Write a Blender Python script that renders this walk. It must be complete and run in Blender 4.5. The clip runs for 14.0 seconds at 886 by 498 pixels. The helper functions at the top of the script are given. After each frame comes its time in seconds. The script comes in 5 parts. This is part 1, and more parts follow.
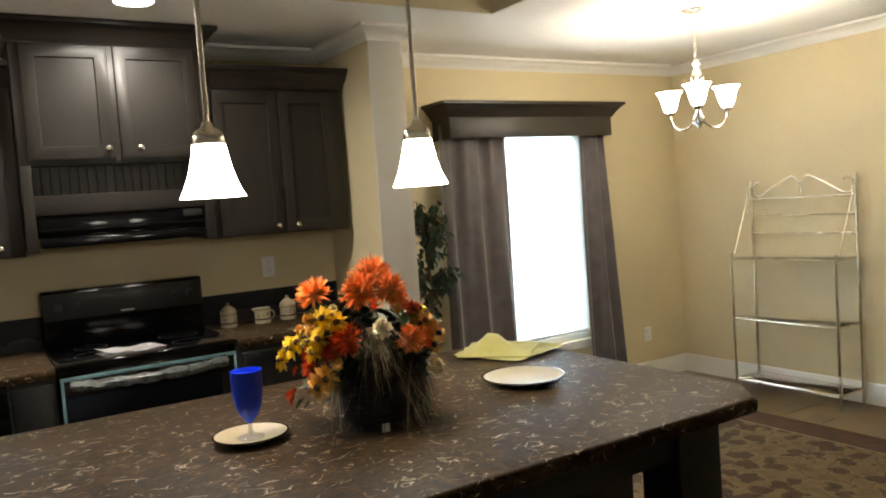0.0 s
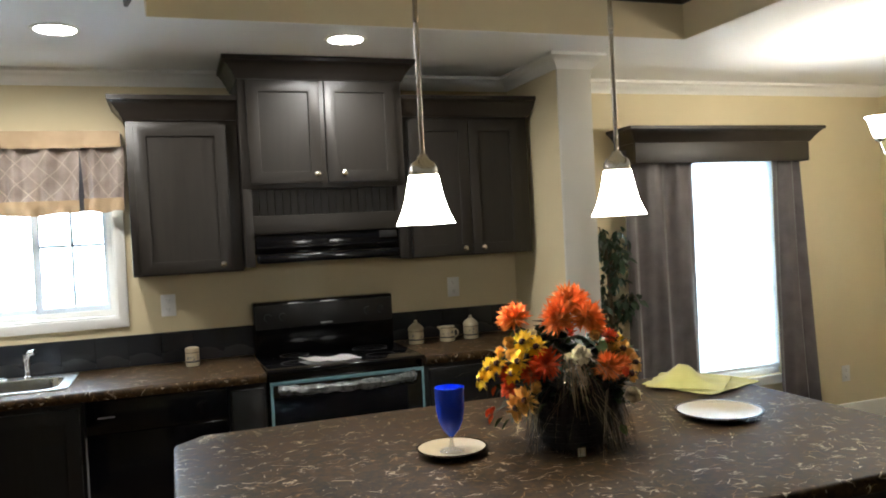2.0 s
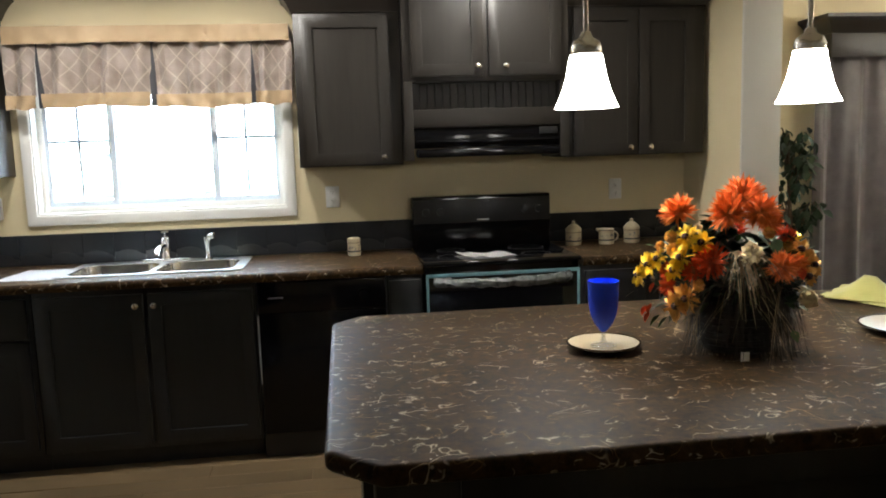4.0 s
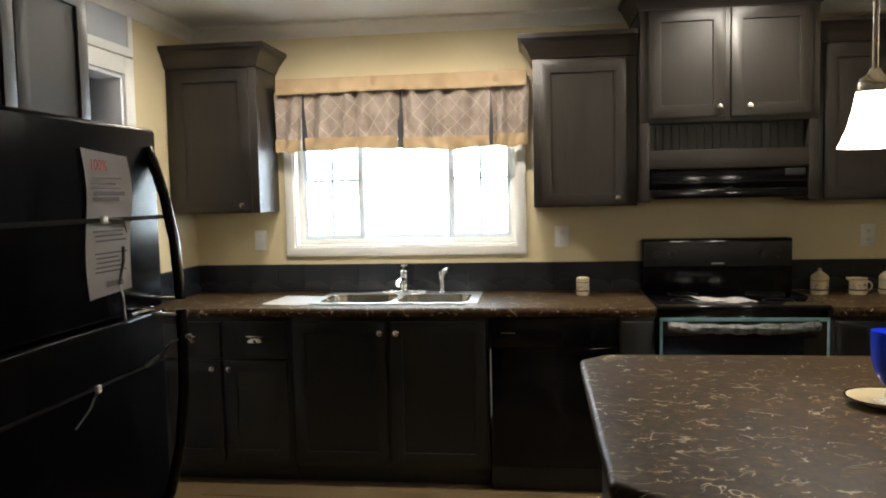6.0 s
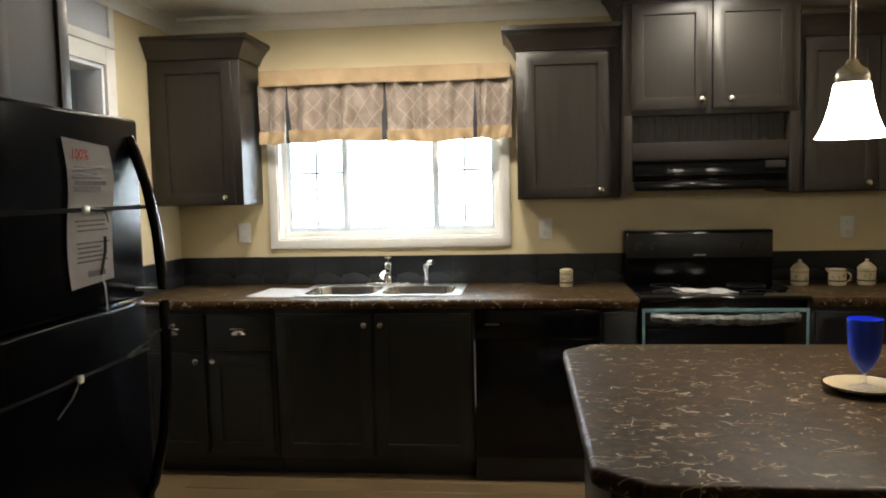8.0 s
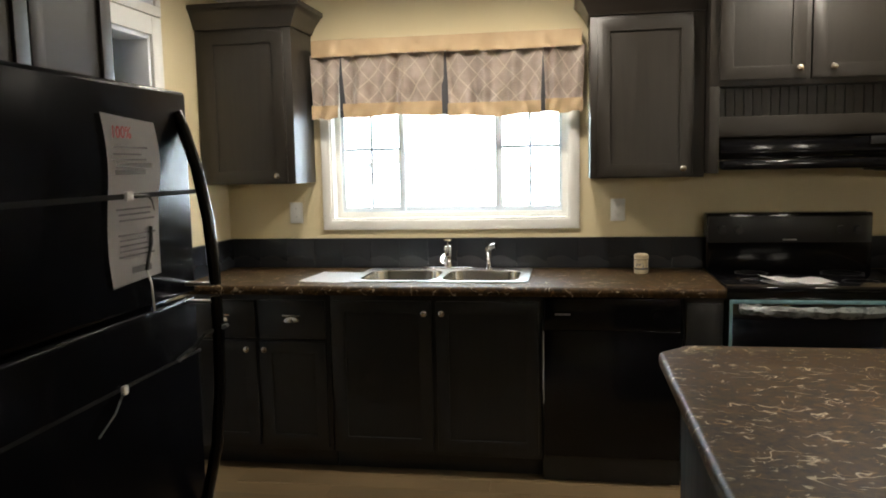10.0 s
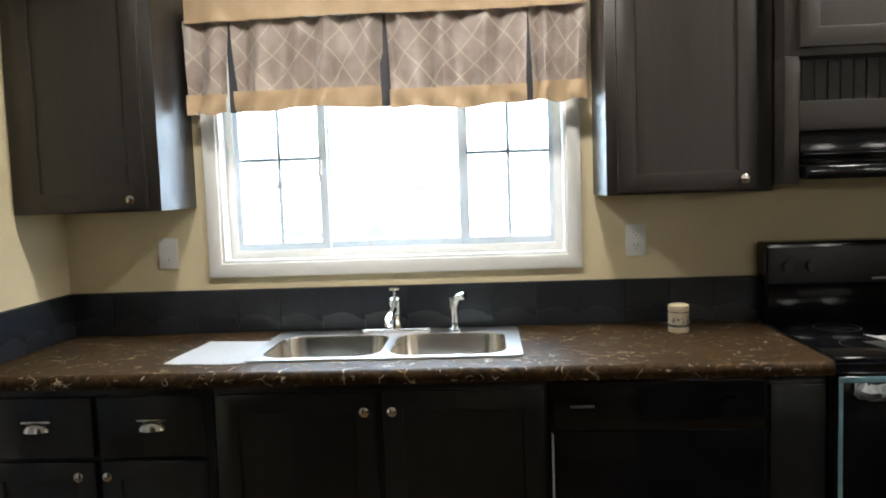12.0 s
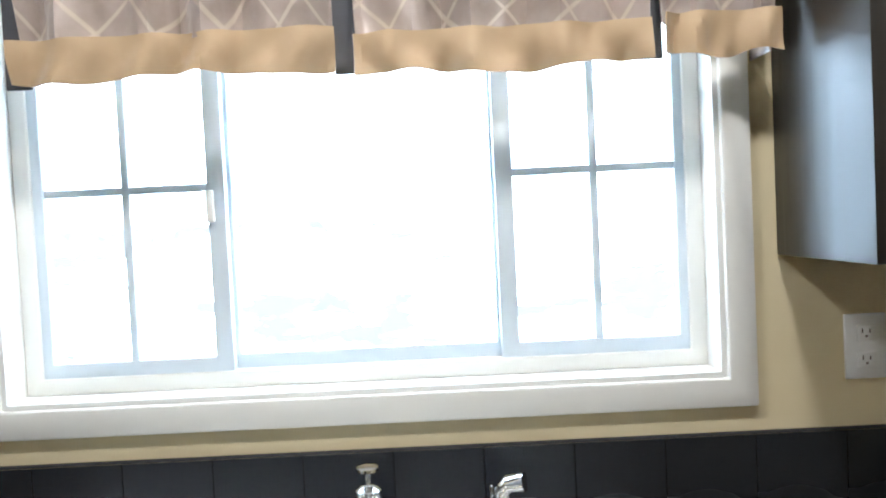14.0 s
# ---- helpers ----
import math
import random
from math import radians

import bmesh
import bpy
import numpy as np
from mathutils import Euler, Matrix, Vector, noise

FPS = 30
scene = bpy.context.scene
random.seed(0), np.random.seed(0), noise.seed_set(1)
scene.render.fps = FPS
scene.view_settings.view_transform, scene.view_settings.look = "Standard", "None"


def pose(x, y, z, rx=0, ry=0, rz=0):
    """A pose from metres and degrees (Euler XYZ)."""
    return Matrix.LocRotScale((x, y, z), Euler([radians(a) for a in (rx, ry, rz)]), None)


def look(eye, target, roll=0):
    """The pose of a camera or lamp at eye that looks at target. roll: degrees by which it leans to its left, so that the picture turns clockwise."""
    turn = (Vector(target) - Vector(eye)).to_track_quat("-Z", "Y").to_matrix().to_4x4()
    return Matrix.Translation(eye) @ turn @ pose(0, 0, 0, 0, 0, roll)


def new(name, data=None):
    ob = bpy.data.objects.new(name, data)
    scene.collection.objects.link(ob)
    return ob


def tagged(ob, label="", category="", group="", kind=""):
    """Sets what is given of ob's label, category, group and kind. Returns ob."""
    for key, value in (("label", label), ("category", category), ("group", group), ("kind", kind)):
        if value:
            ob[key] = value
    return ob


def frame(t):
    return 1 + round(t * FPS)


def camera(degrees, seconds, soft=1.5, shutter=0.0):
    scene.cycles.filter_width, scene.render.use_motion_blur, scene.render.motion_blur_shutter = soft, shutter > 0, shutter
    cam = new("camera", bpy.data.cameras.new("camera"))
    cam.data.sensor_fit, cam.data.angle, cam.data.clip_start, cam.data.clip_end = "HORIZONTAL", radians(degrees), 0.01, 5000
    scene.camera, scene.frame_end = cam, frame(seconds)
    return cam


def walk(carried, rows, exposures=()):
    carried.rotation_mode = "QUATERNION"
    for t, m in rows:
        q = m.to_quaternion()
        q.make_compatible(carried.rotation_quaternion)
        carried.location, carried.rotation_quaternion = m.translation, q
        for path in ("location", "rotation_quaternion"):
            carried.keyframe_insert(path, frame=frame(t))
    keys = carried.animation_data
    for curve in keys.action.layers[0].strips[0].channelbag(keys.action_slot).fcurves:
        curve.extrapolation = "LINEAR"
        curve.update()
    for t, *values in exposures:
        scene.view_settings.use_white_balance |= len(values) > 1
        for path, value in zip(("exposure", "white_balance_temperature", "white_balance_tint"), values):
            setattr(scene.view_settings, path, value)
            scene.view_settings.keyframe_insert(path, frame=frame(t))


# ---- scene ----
cam = camera(59.8, 14.0, soft=1.9)
PATH = [
    (0, (0.816, -0.111, 1.506), (1.862, 1.59, 1.386), -4.1),
    (0.5, (0.814, -0.114, 1.503), (1.822, 1.609, 1.378), -3.8),
    (1, (0.791, -0.115, 1.504), (1.732, 1.645, 1.374), -3.4),
    (1.5, (0.764, -0.112, 1.511), (1.596, 1.702, 1.383), -3.3),
    (2, (0.698, -0.144, 1.534), (1.361, 1.742, 1.493), -2.9),
    (2.5, (0.619, -0.191, 1.526), (1.058, 1.76, 1.555), -2.5),
    (3, (0.601, -0.225, 1.494), (0.961, 1.742, 1.538), -2.4),
    (3.5, (0.665, -0.16, 1.439), (1.051, 1.794, 1.262), -1.8),
    (4, (0.73, -0.085, 1.468), (0.977, 1.883, 1.21), -1.8),
    (4.2, (0.738, -0.055, 1.481), (0.83, 1.93, 1.256), -2.0),
    (6.3, (0.528, -0.172, 1.463), (0.276, 1.807, 1.326), -1.2),
    (6.5, (0.523, -0.187, 1.468), (0.31, 1.796, 1.323), -1.1),
    (7, (0.497, -0.215, 1.468), (0.316, 1.772, 1.318), -1.0),
    (7.5, (0.523, -0.188, 1.466), (0.311, 1.795, 1.314), -1.4),
    (8, (0.552, -0.158, 1.453), (0.339, 1.825, 1.3), -1.2),
    (8.5, (0.54, -0.141, 1.46), (0.306, 1.838, 1.29), -0.9),
    (8.7, (0.511, -0.14, 1.453), (0.238, 1.833, 1.275), -0.8),
    (10.8, (0.291, 0.459, 1.486), (-0.033, 2.419, 1.26), -1.2),
    (11, (0.239, 0.573, 1.486), (-0.058, 2.543, 1.311), -1.6),
    (11.5, (0.192, 0.945, 1.438), (0.03, 2.933, 1.292), -1.0),
    (12, (0.128, 1.358, 1.442), (0.01, 3.348, 1.281), -2.0),
    (12.5, (0.024, 1.735, 1.479), (-0.106, 3.724, 1.317), -3.1),
    (13, (0.037, 2.138, 1.473), (-0.025, 4.132, 1.33), -2.3),
    (13.5, (-0.03, 2.491, 1.465), (-0.033, 4.488, 1.368), -2.5),
    (14, (-0.069, 2.838, 1.483), (-0.076, 4.836, 1.409), -2.8),
]
walk(cam, [(t, look(eye, target, roll)) for t, eye, target, roll in PATH], [
    (0.0, 0.76, 6600, 10), (1.0, 0.76, 6400, 10), (2.5, 0.76, 5900, 10), (4.2, 0.76, 6100, 10), (6.3, 0.72, 6700, 10), (8.7, 0.72, 6750, 10),
    (11.0, 0.67, 6450, 10), (12.0, 0.66, 6050, 10), (14.0, 0.66, 5700, 10)])

# ---- world and large lights ----
world = bpy.data.worlds.new("sky")
scene.world = world
world.use_nodes = True
wn = world.node_tree.nodes
sky = wn.new("ShaderNodeTexSky")
sky.sky_type = "NISHITA"
sky.sun_disc = False
sky.sun_elevation = radians(38)
sky.sun_rotation = radians(160)
wn["Background"].inputs["Strength"].default_value = 0.15
world.node_tree.links.new(sky.outputs["Color"], wn["Background"].inputs["Color"])

WARM = (1.0, 0.83, 0.60)
BACKDROP_GLOW, CAN_GLOW, SHADE_GLOW = 15.0, 70.0, 21.0
CAN_WATTS, PENDANT_WATTS, CHANDELIER_WATTS = 20.0, 1.6, 21.0

sun = bpy.data.lights.new("sun", "SUN")
sun.energy, sun.angle, sun.color = 5.0, radians(0.5), (1.0, 0.96, 0.9)
sun_ob = new("sun", sun)
sun_ob.matrix_world = look((0, 0, 20), (-0.34 * 16, 0.94 * 16, 20 - 16 * math.tan(radians(38))))


def lamp(name, kind, place, watts, colour=WARM, size=0.05, aim=None, spread=130):
    d = bpy.data.lights.new(name, kind)
    d.energy, d.color = watts, colour
    if kind == "SPOT":
        d.spot_size, d.spot_blend, d.shadow_soft_size = radians(spread), 0.6, size
    else:
        d.shadow_soft_size = size
    ob = new(name, d)
    ob.matrix_world = look(place, aim or (place[0], place[1] + 0.001, place[2] - 1))
    return ob


# ---- materials ----
def material(name):
    m = bpy.data.materials.new(name)
    m.use_nodes = True
    return m, m.node_tree.nodes, m.node_tree.links, m.node_tree.nodes["Principled BSDF"]


def texcoord(n, l, scale=(1, 1, 1), turn=(0, 0, 0)):
    c, mp = n.new("ShaderNodeTexCoord"), n.new("ShaderNodeMapping")
    mp.inputs["Scale"].default_value = scale
    mp.inputs["Rotation"].default_value = turn
    l.new(c.outputs["Object"], mp.inputs["Vector"])
    return mp.outputs["Vector"]


def noise_node(n, l, vec, scale, detail=4, rough=0.55, distort=0.0):
    t = n.new("ShaderNodeTexNoise")
    t.inputs["Scale"].default_value, t.inputs["Detail"].default_value = scale, detail
    t.inputs["Roughness"].default_value, t.inputs["Distortion"].default_value = rough, distort
    l.new(vec, t.inputs["Vector"])
    return t.outputs["Fac"]


def ramp(n, l, fac, stops):
    r = n.new("ShaderNodeValToRGB")
    while len(r.color_ramp.elements) < len(stops):
        r.color_ramp.elements.new(0.5)
    for e, (p, c) in zip(r.color_ramp.elements, stops):
        e.position, e.color = p, (*c, 1) if len(c) == 3 else c
    l.new(fac, r.inputs["Fac"])
    return r.outputs["Color"]


def mix(n, l, fac, a, b, mode="MIX"):
    m = n.new("ShaderNodeMix")
    m.data_type, m.blend_type = "RGBA", mode
    for sock, v in ((m.inputs[0], fac), (m.inputs[6], a), (m.inputs[7], b)):
        if isinstance(v, (int, float)):
            sock.default_value = v
        elif isinstance(v, tuple):
            sock.default_value = (*v, 1)
        else:
            l.new(v, sock)
    return m.outputs[2]


def bump(n, l, p, height, strength, distance=0.002):
    b = n.new("ShaderNodeBump")
    b.inputs["Strength"].default_value, b.inputs["Distance"].default_value = strength, distance
    l.new(height, b.inputs["Height"])
    l.new(b.outputs["Normal"], p.inputs["Normal"])


def plain(name, colour, rough=0.5, metal=0.0, vary=0.12, scale=6.0, grain=120.0, relief=0.15, coat=0.0):
    """Painted, moulded or metal surface with broad mottling and fine grain."""
    m, n, l, p = material(name)
    v = texcoord(n, l)
    broad, fine = noise_node(n, l, v, scale, 5), noise_node(n, l, v, grain, 3)
    dark = tuple(c * (1 - vary) for c in colour)
    lite = tuple(min(1, c * (1 + vary)) for c in colour)
    l.new(ramp(n, l, broad, [(0.3, dark), (0.7, lite)]), p.inputs["Base Color"])
    rr = n.new("ShaderNodeMapRange")
    rr.inputs[3].default_value, rr.inputs[4].default_value = max(0.02, rough - 0.08), min(1, rough + 0.08)
    l.new(broad, rr.inputs[0])
    l.new(rr.outputs[0], p.inputs["Roughness"])
    p.inputs["Metallic"].default_value = metal
    p.inputs["Coat Weight"].default_value = coat
    if relief:
        bump(n, l, p, fine, relief, 0.001)
    return m


def stained_wood(name, dark, lite, rough=0.38, along="z", pale=0.25):
    m, n, l, p = material(name)
    s = {"z": (28, 28, 1.6), "x": (1.6, 28, 28), "y": (28, 1.6, 28)}[along]
    v = texcoord(n, l, s)
    grain = noise_node(n, l, v, 1.6, 8, 0.65, 0.6)
    broad = noise_node(n, l, texcoord(n, l), 2.2, 4)
    c = ramp(n, l, grain, [(0.25, dark), (0.75, lite)])
    info = n.new("ShaderNodeObjectInfo")
    shift = ramp(n, l, info.outputs["Random"], [(0, (0.8, 0.8, 0.8)), (1, (1.2, 1.2, 1.2))])
    c = mix(n, l, 1.0, c, shift, "MULTIPLY")
    c = mix(n, l, pale, c, ramp(n, l, broad, [(0.3, dark), (0.7, lite)]))
    l.new(c, p.inputs["Base Color"])
    l.new(ramp(n, l, grain, [(0.2, (rough - 0.07,) * 3), (0.8, (rough + 0.09,) * 3)]), p.inputs["Roughness"])
    bump(n, l, p, grain, 0.12, 0.001)
    return m


def laminate_stone(name):
    """Dark brown stone-look laminate with cream flecks and broken veins."""
    m, n, l, p = material(name)
    v = texcoord(n, l)
    broad = noise_node(n, l, v, 7, 6, 0.6)
    mid = noise_node(n, l, v, 42, 5, 0.72)
    base = ramp(n, l, broad, [(0.3, (0.010, 0.0052, 0.002)), (0.5, (0.033, 0.0185, 0.0078)), (0.72, (0.072, 0.041, 0.0165))])
    base = mix(n, l, 0.62, base, ramp(n, l, mid, [(0.38, (0.005, 0.003, 0.0018)), (0.64, (0.084, 0.048, 0.0185))]))
    warp = n.new("ShaderNodeVectorMath")
    warp.operation = "MULTIPLY_ADD"
    nz = n.new("ShaderNodeTexNoise")
    nz.inputs["Scale"].default_value = 9
    l.new(v, nz.inputs["Vector"])
    l.new(nz.outputs["Color"], warp.inputs[0])
    warp.inputs[1].default_value = (0.16, 0.16, 0.16)
    l.new(v, warp.inputs[2])
    st = n.new("ShaderNodeMapping")
    st.inputs["Scale"].default_value = (0.55, 1.25, 1.0)
    st.inputs["Rotation"].default_value = (0, 0, 0.5)
    l.new(warp.outputs[0], st.inputs["Vector"])
    out = base
    for scale, width, lo, hi, col in ((10, 0.018, 0.54, 0.62, (0.52, 0.42, 0.29)), (27, 0.046, 0.57, 0.65, (0.60, 0.50, 0.36)), (17, 0.022, 0.54, 0.63, (0.28, 0.17, 0.07))):
        vo = n.new("ShaderNodeTexVoronoi")
        vo.feature = "DISTANCE_TO_EDGE"
        vo.inputs["Scale"].default_value = scale
        l.new(st.outputs["Vector"], vo.inputs["Vector"])
        line = ramp(n, l, vo.outputs["Distance"], [(0.0, (1, 1, 1)), (width, (0, 0, 0))])
        keep = ramp(n, l, noise_node(n, l, v, scale * 1.1, 2, 0.5), [(lo, (0, 0, 0)), (hi, (1, 1, 1))])
        out = mix(n, l, mix(n, l, 1.0, line, keep, "MULTIPLY"), out, col)
    fl = n.new("ShaderNodeTexVoronoi")
    fl.inputs["Scale"].default_value = 38
    l.new(st.outputs["Vector"], fl.inputs["Vector"])
    spot = ramp(n, l, fl.outputs["Distance"], [(0.06, (1, 1, 1)), (0.19, (0, 0, 0))])
    keep = ramp(n, l, noise_node(n, l, v, 11, 2), [(0.58, (0, 0, 0)), (0.68, (1, 1, 1))])
    out = mix(n, l, mix(n, l, 1.0, spot, keep, "MULTIPLY"), out, (0.66, 0.57, 0.46))
    l.new(out, p.inputs["Base Color"])
    l.new(ramp(n, l, mid, [(0.3, (0.45,) * 3), (0.7, (0.55,) * 3)]), p.inputs["Roughness"])
    p.inputs["Specular IOR Level"].default_value = 0.13
    bump(n, l, p, noise_node(n, l, v, 240, 2), 0.12, 0.0006)
    return m


def rug_pile(name):
    m, n, l, p = material(name)
    v = texcoord(n, l)
    w = noise_node(n, l, v, 13, 3)
    vo = n.new("ShaderNodeTexVoronoi")
    vo.inputs["Scale"].default_value = 7.5
    vo.inputs["Randomness"].default_value = 0.75
    l.new(v, vo.inputs["Vector"])
    rings = mix(n, l, 0.55, vo.outputs["Distance"], w)
    c = ramp(n, l, rings, [(0.0, (0.045, 0.018, 0.008)), (0.40, (0.055, 0.020, 0.008)), (0.42, (0.004, 0.002, 0.001)), (0.445, (0.10, 0.055, 0.02)), (0.475, (0.006, 0.003, 0.002)), (0.495, (0.17, 0.115, 0.05)), (0.75, (0.10, 0.062, 0.026))])
    bend = n.new("ShaderNodeTexNoise")
    bend.inputs["Scale"].default_value = 5
    l.new(v, bend.inputs["Vector"])
    wv = n.new("ShaderNodeVectorMath")
    wv.operation = "MULTIPLY_ADD"
    wv.inputs[1].default_value = (0.3, 0.3, 0.3)
    l.new(bend.outputs["Color"], wv.inputs[0])
    l.new(v, wv.inputs[2])
    v2 = n.new("ShaderNodeTexVoronoi")
    v2.feature = "DISTANCE_TO_EDGE"
    v2.inputs["Scale"].default_value = 7.0
    l.new(wv.outputs[0], v2.inputs["Vector"])
    stem = ramp(n, l, v2.outputs["Distance"], [(0.0, (1, 1, 1)), (0.022, (0, 0, 0))])
    c = mix(n, l, stem, c, (0.012, 0.006, 0.003))
    c = mix(n, l, 0.12, c, ramp(n, l, noise_node(n, l, v, 90, 4), [(0.3, (0.04, 0.025, 0.012)), (0.7, (0.22, 0.16, 0.09))]))
    l.new(c, p.inputs["Base Color"])
    p.inputs["Roughness"].default_value = 0.95
    bump(n, l, p, noise_node(n, l, v, 500, 2), 0.5, 0.003)
    return m


def fabric(name, dark, lite, rough=0.75, trellis=None, sheen=0.3):
    m, n, l, p = material(name)
    v = texcoord(n, l)
    c = ramp(n, l, noise_node(n, l, v, 9, 4), [(0.3, dark), (0.7, lite)])
    if trellis:
        total = None
        for sign in (1, -1):
            wv = n.new("ShaderNodeTexWave")
            wv.bands_direction = "X"
            wv.inputs["Scale"].default_value = 3.7
            wv.inputs["Distortion"].default_value = 3.2
            wv.inputs["Detail"].default_value = 0
            l.new(texcoord(n, l, (1.25, 0, 1), (0, sign * 0.78, 0)), wv.inputs["Vector"])
            band = ramp(n, l, wv.outputs["Fac"], [(0.972, (0, 0, 0)), (0.995, (1, 1, 1))])
            total = band if total is None else mix(n, l, 1.0, total, band, "LIGHTEN")
        c = mix(n, l, mix(n, l, 1.0, total, (0.5, 0.5, 0.5), "MULTIPLY"), c, trellis)
    l.new(c, p.inputs["Base Color"])
    p.inputs["Roughness"].default_value = rough
    p.inputs["Sheen Weight"].default_value = sheen
    bump(n, l, p, noise_node(n, l, v, 700, 2), 0.3, 0.001)
    return m


def glass(name, colour=(1, 1, 1), rough=0.0):
    m, n, l, p = material(name)
    p.inputs["Base Color"].default_value = (*colour, 1)
    p.inputs["Transmission Weight"].default_value = 1.0
    p.inputs["Roughness"].default_value = rough
    p.inputs["IOR"].default_value = 1.45
    return m


def glow(name, colour, strength):
    m, n, l, p = material(name)
    p.inputs["Base Color"].default_value = (0.8, 0.8, 0.78, 1)
    p.inputs["Roughness"].default_value = 0.4
    p.inputs["Emission Color"].default_value = (*colour, 1)
    p.inputs["Emission Strength"].default_value = strength
    return m


def outdoors(name):
    """Over-bright, glowing stand-in for daylight: hazy yard, pale sky, faint trees, a pale road."""
    m, n, l, p = material(name)
    v = texcoord(n, l)
    sp = n.new("ShaderNodeSeparateXYZ")
    l.new(v, sp.inputs[0])
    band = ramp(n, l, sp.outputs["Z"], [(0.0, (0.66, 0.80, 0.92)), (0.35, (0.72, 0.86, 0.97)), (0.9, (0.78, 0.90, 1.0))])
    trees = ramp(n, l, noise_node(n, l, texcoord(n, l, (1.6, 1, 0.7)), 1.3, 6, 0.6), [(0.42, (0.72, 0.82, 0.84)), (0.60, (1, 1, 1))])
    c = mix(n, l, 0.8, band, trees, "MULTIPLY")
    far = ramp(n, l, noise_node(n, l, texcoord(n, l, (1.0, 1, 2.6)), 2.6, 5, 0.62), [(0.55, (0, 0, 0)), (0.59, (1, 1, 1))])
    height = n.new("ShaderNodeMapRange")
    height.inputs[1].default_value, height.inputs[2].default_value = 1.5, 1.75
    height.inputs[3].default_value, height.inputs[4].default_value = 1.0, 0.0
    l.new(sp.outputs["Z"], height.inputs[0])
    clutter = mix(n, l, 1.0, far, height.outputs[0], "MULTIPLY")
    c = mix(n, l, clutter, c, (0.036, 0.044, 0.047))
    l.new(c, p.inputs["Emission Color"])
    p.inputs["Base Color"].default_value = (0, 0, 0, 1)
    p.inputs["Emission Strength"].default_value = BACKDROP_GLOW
    return m


WALL = plain("wall_paint", (0.67, 0.575, 0.365), 0.7, vary=0.05, scale=1.5, grain=260, relief=0.25)
TRAY_PAINT = plain("tray_paint", (0.66, 0.58, 0.40), 0.7, vary=0.05, scale=1.5, grain=260, relief=0.25)
# pale grey imitates the shade on the short wall's end face
POST_SHADE_TONE = plain("post_shade_tone", (0.62, 0.60, 0.55), 0.65, vary=0.04, scale=2, grain=240, relief=0.2)
CEILING = plain("ceiling_paint", (0.84, 0.84, 0.82), 0.85, vary=0.04, scale=1.2, grain=90, relief=0.35)
TRIM = plain("trim_paint", (0.80, 0.79, 0.75), 0.42, vary=0.03, scale=4, relief=0.06)
VINYL = plain("white_vinyl", (0.70, 0.76, 0.81), 0.4, vary=0.03, relief=0.0)
# blue translucent mix lightens the vinyl, imitating window glare over the bars
vn, vl = VINYL.node_tree.nodes, VINYL.node_tree.links
vt, vm = vn.new("ShaderNodeBsdfTranslucent"), vn.new("ShaderNodeMixShader")
vt.inputs["Color"].default_value = (0.62, 0.78, 0.86, 1)
vm.inputs[0].default_value = 0.07
vl.new(vn["Principled BSDF"].outputs[0], vm.inputs[1])
vl.new(vt.outputs[0], vm.inputs[2])
vl.new(vm.outputs[0], vn["Material Output"].inputs["Surface"])
UTIL = plain("utility_paint", (0.74, 0.76, 0.80), 0.6, vary=0.04)
GREY_PANEL = plain("grey_panel", (0.52, 0.54, 0.57), 0.5, vary=0.05)
CAB = stained_wood("espresso_cabinet", (0.0135, 0.0112, 0.009), (0.028, 0.0233, 0.0183), 0.43)
CAB_FLAT = stained_wood("espresso_cabinet_rail", (0.0135, 0.0112, 0.009), (0.028, 0.0233, 0.0183), 0.43, "x")
BASE_CAB = stained_wood("black_base_cabinet", (0.0078, 0.0086, 0.0098), (0.0155, 0.0167, 0.0185), 0.36)
CROWN_DARK = stained_wood("dark_crown", (0.016, 0.013, 0.011), (0.030, 0.024, 0.019), 0.34, "x")
STONE = laminate_stone("stone_laminate")
TILE = plain("dark_tile", (0.015, 0.017, 0.021), 0.27, vary=0.08, scale=0.8, grain=50, relief=0.03)
GROUT = plain("dark_grout", (0.014, 0.015, 0.018), 0.8)
FLOOR = stained_wood("floor_board", (0.085, 0.058, 0.029), (0.19, 0.132, 0.068), 0.42, "x", 0.4)
RUG = rug_pile("rug_field")
RUG_EDGE = plain("rug_border", (0.06, 0.026, 0.012), 0.95, vary=0.35, scale=16, grain=400, relief=0.6)
RUG_LINE = plain("rug_line", (0.26, 0.2, 0.12), 0.95, vary=0.2, scale=30, grain=400, relief=0.6)
BLACK = plain("black_enamel", (0.004, 0.004, 0.005), 0.14, vary=0.2, scale=3, grain=300, relief=0.05)
BLACK.node_tree.nodes["Principled BSDF"].inputs["Specular IOR Level"].default_value = 0.3
FRIDGE_BLACK = plain("textured_black_enamel", (0.003, 0.003, 0.004), 0.22, vary=0.2, scale=3, grain=420, relief=0.06)
FRIDGE_BLACK.node_tree.nodes["Principled BSDF"].inputs["Specular IOR Level"].default_value = 0.05
BLACK_MATT = plain("black_plastic", (0.012, 0.012, 0.013), 0.45, vary=0.2)
BLACK_GLASS = plain("black_glass", (0.004, 0.004, 0.005), 0.06, vary=0.1, relief=0.0, coat=0.6)
STEEL = plain("brushed_steel", (0.72, 0.72, 0.71), 0.34, 1.0, vary=0.1, scale=5, grain=300, relief=0.12)
SINK_STEEL = plain("satin_sink_steel", (0.66, 0.62, 0.55), 0.22, 1.0, vary=0.12, scale=5, grain=300, relief=0.10)
CHROME = plain("chrome", (0.75, 0.75, 0.75), 0.12, 1.0, vary=0.05, relief=0.0)
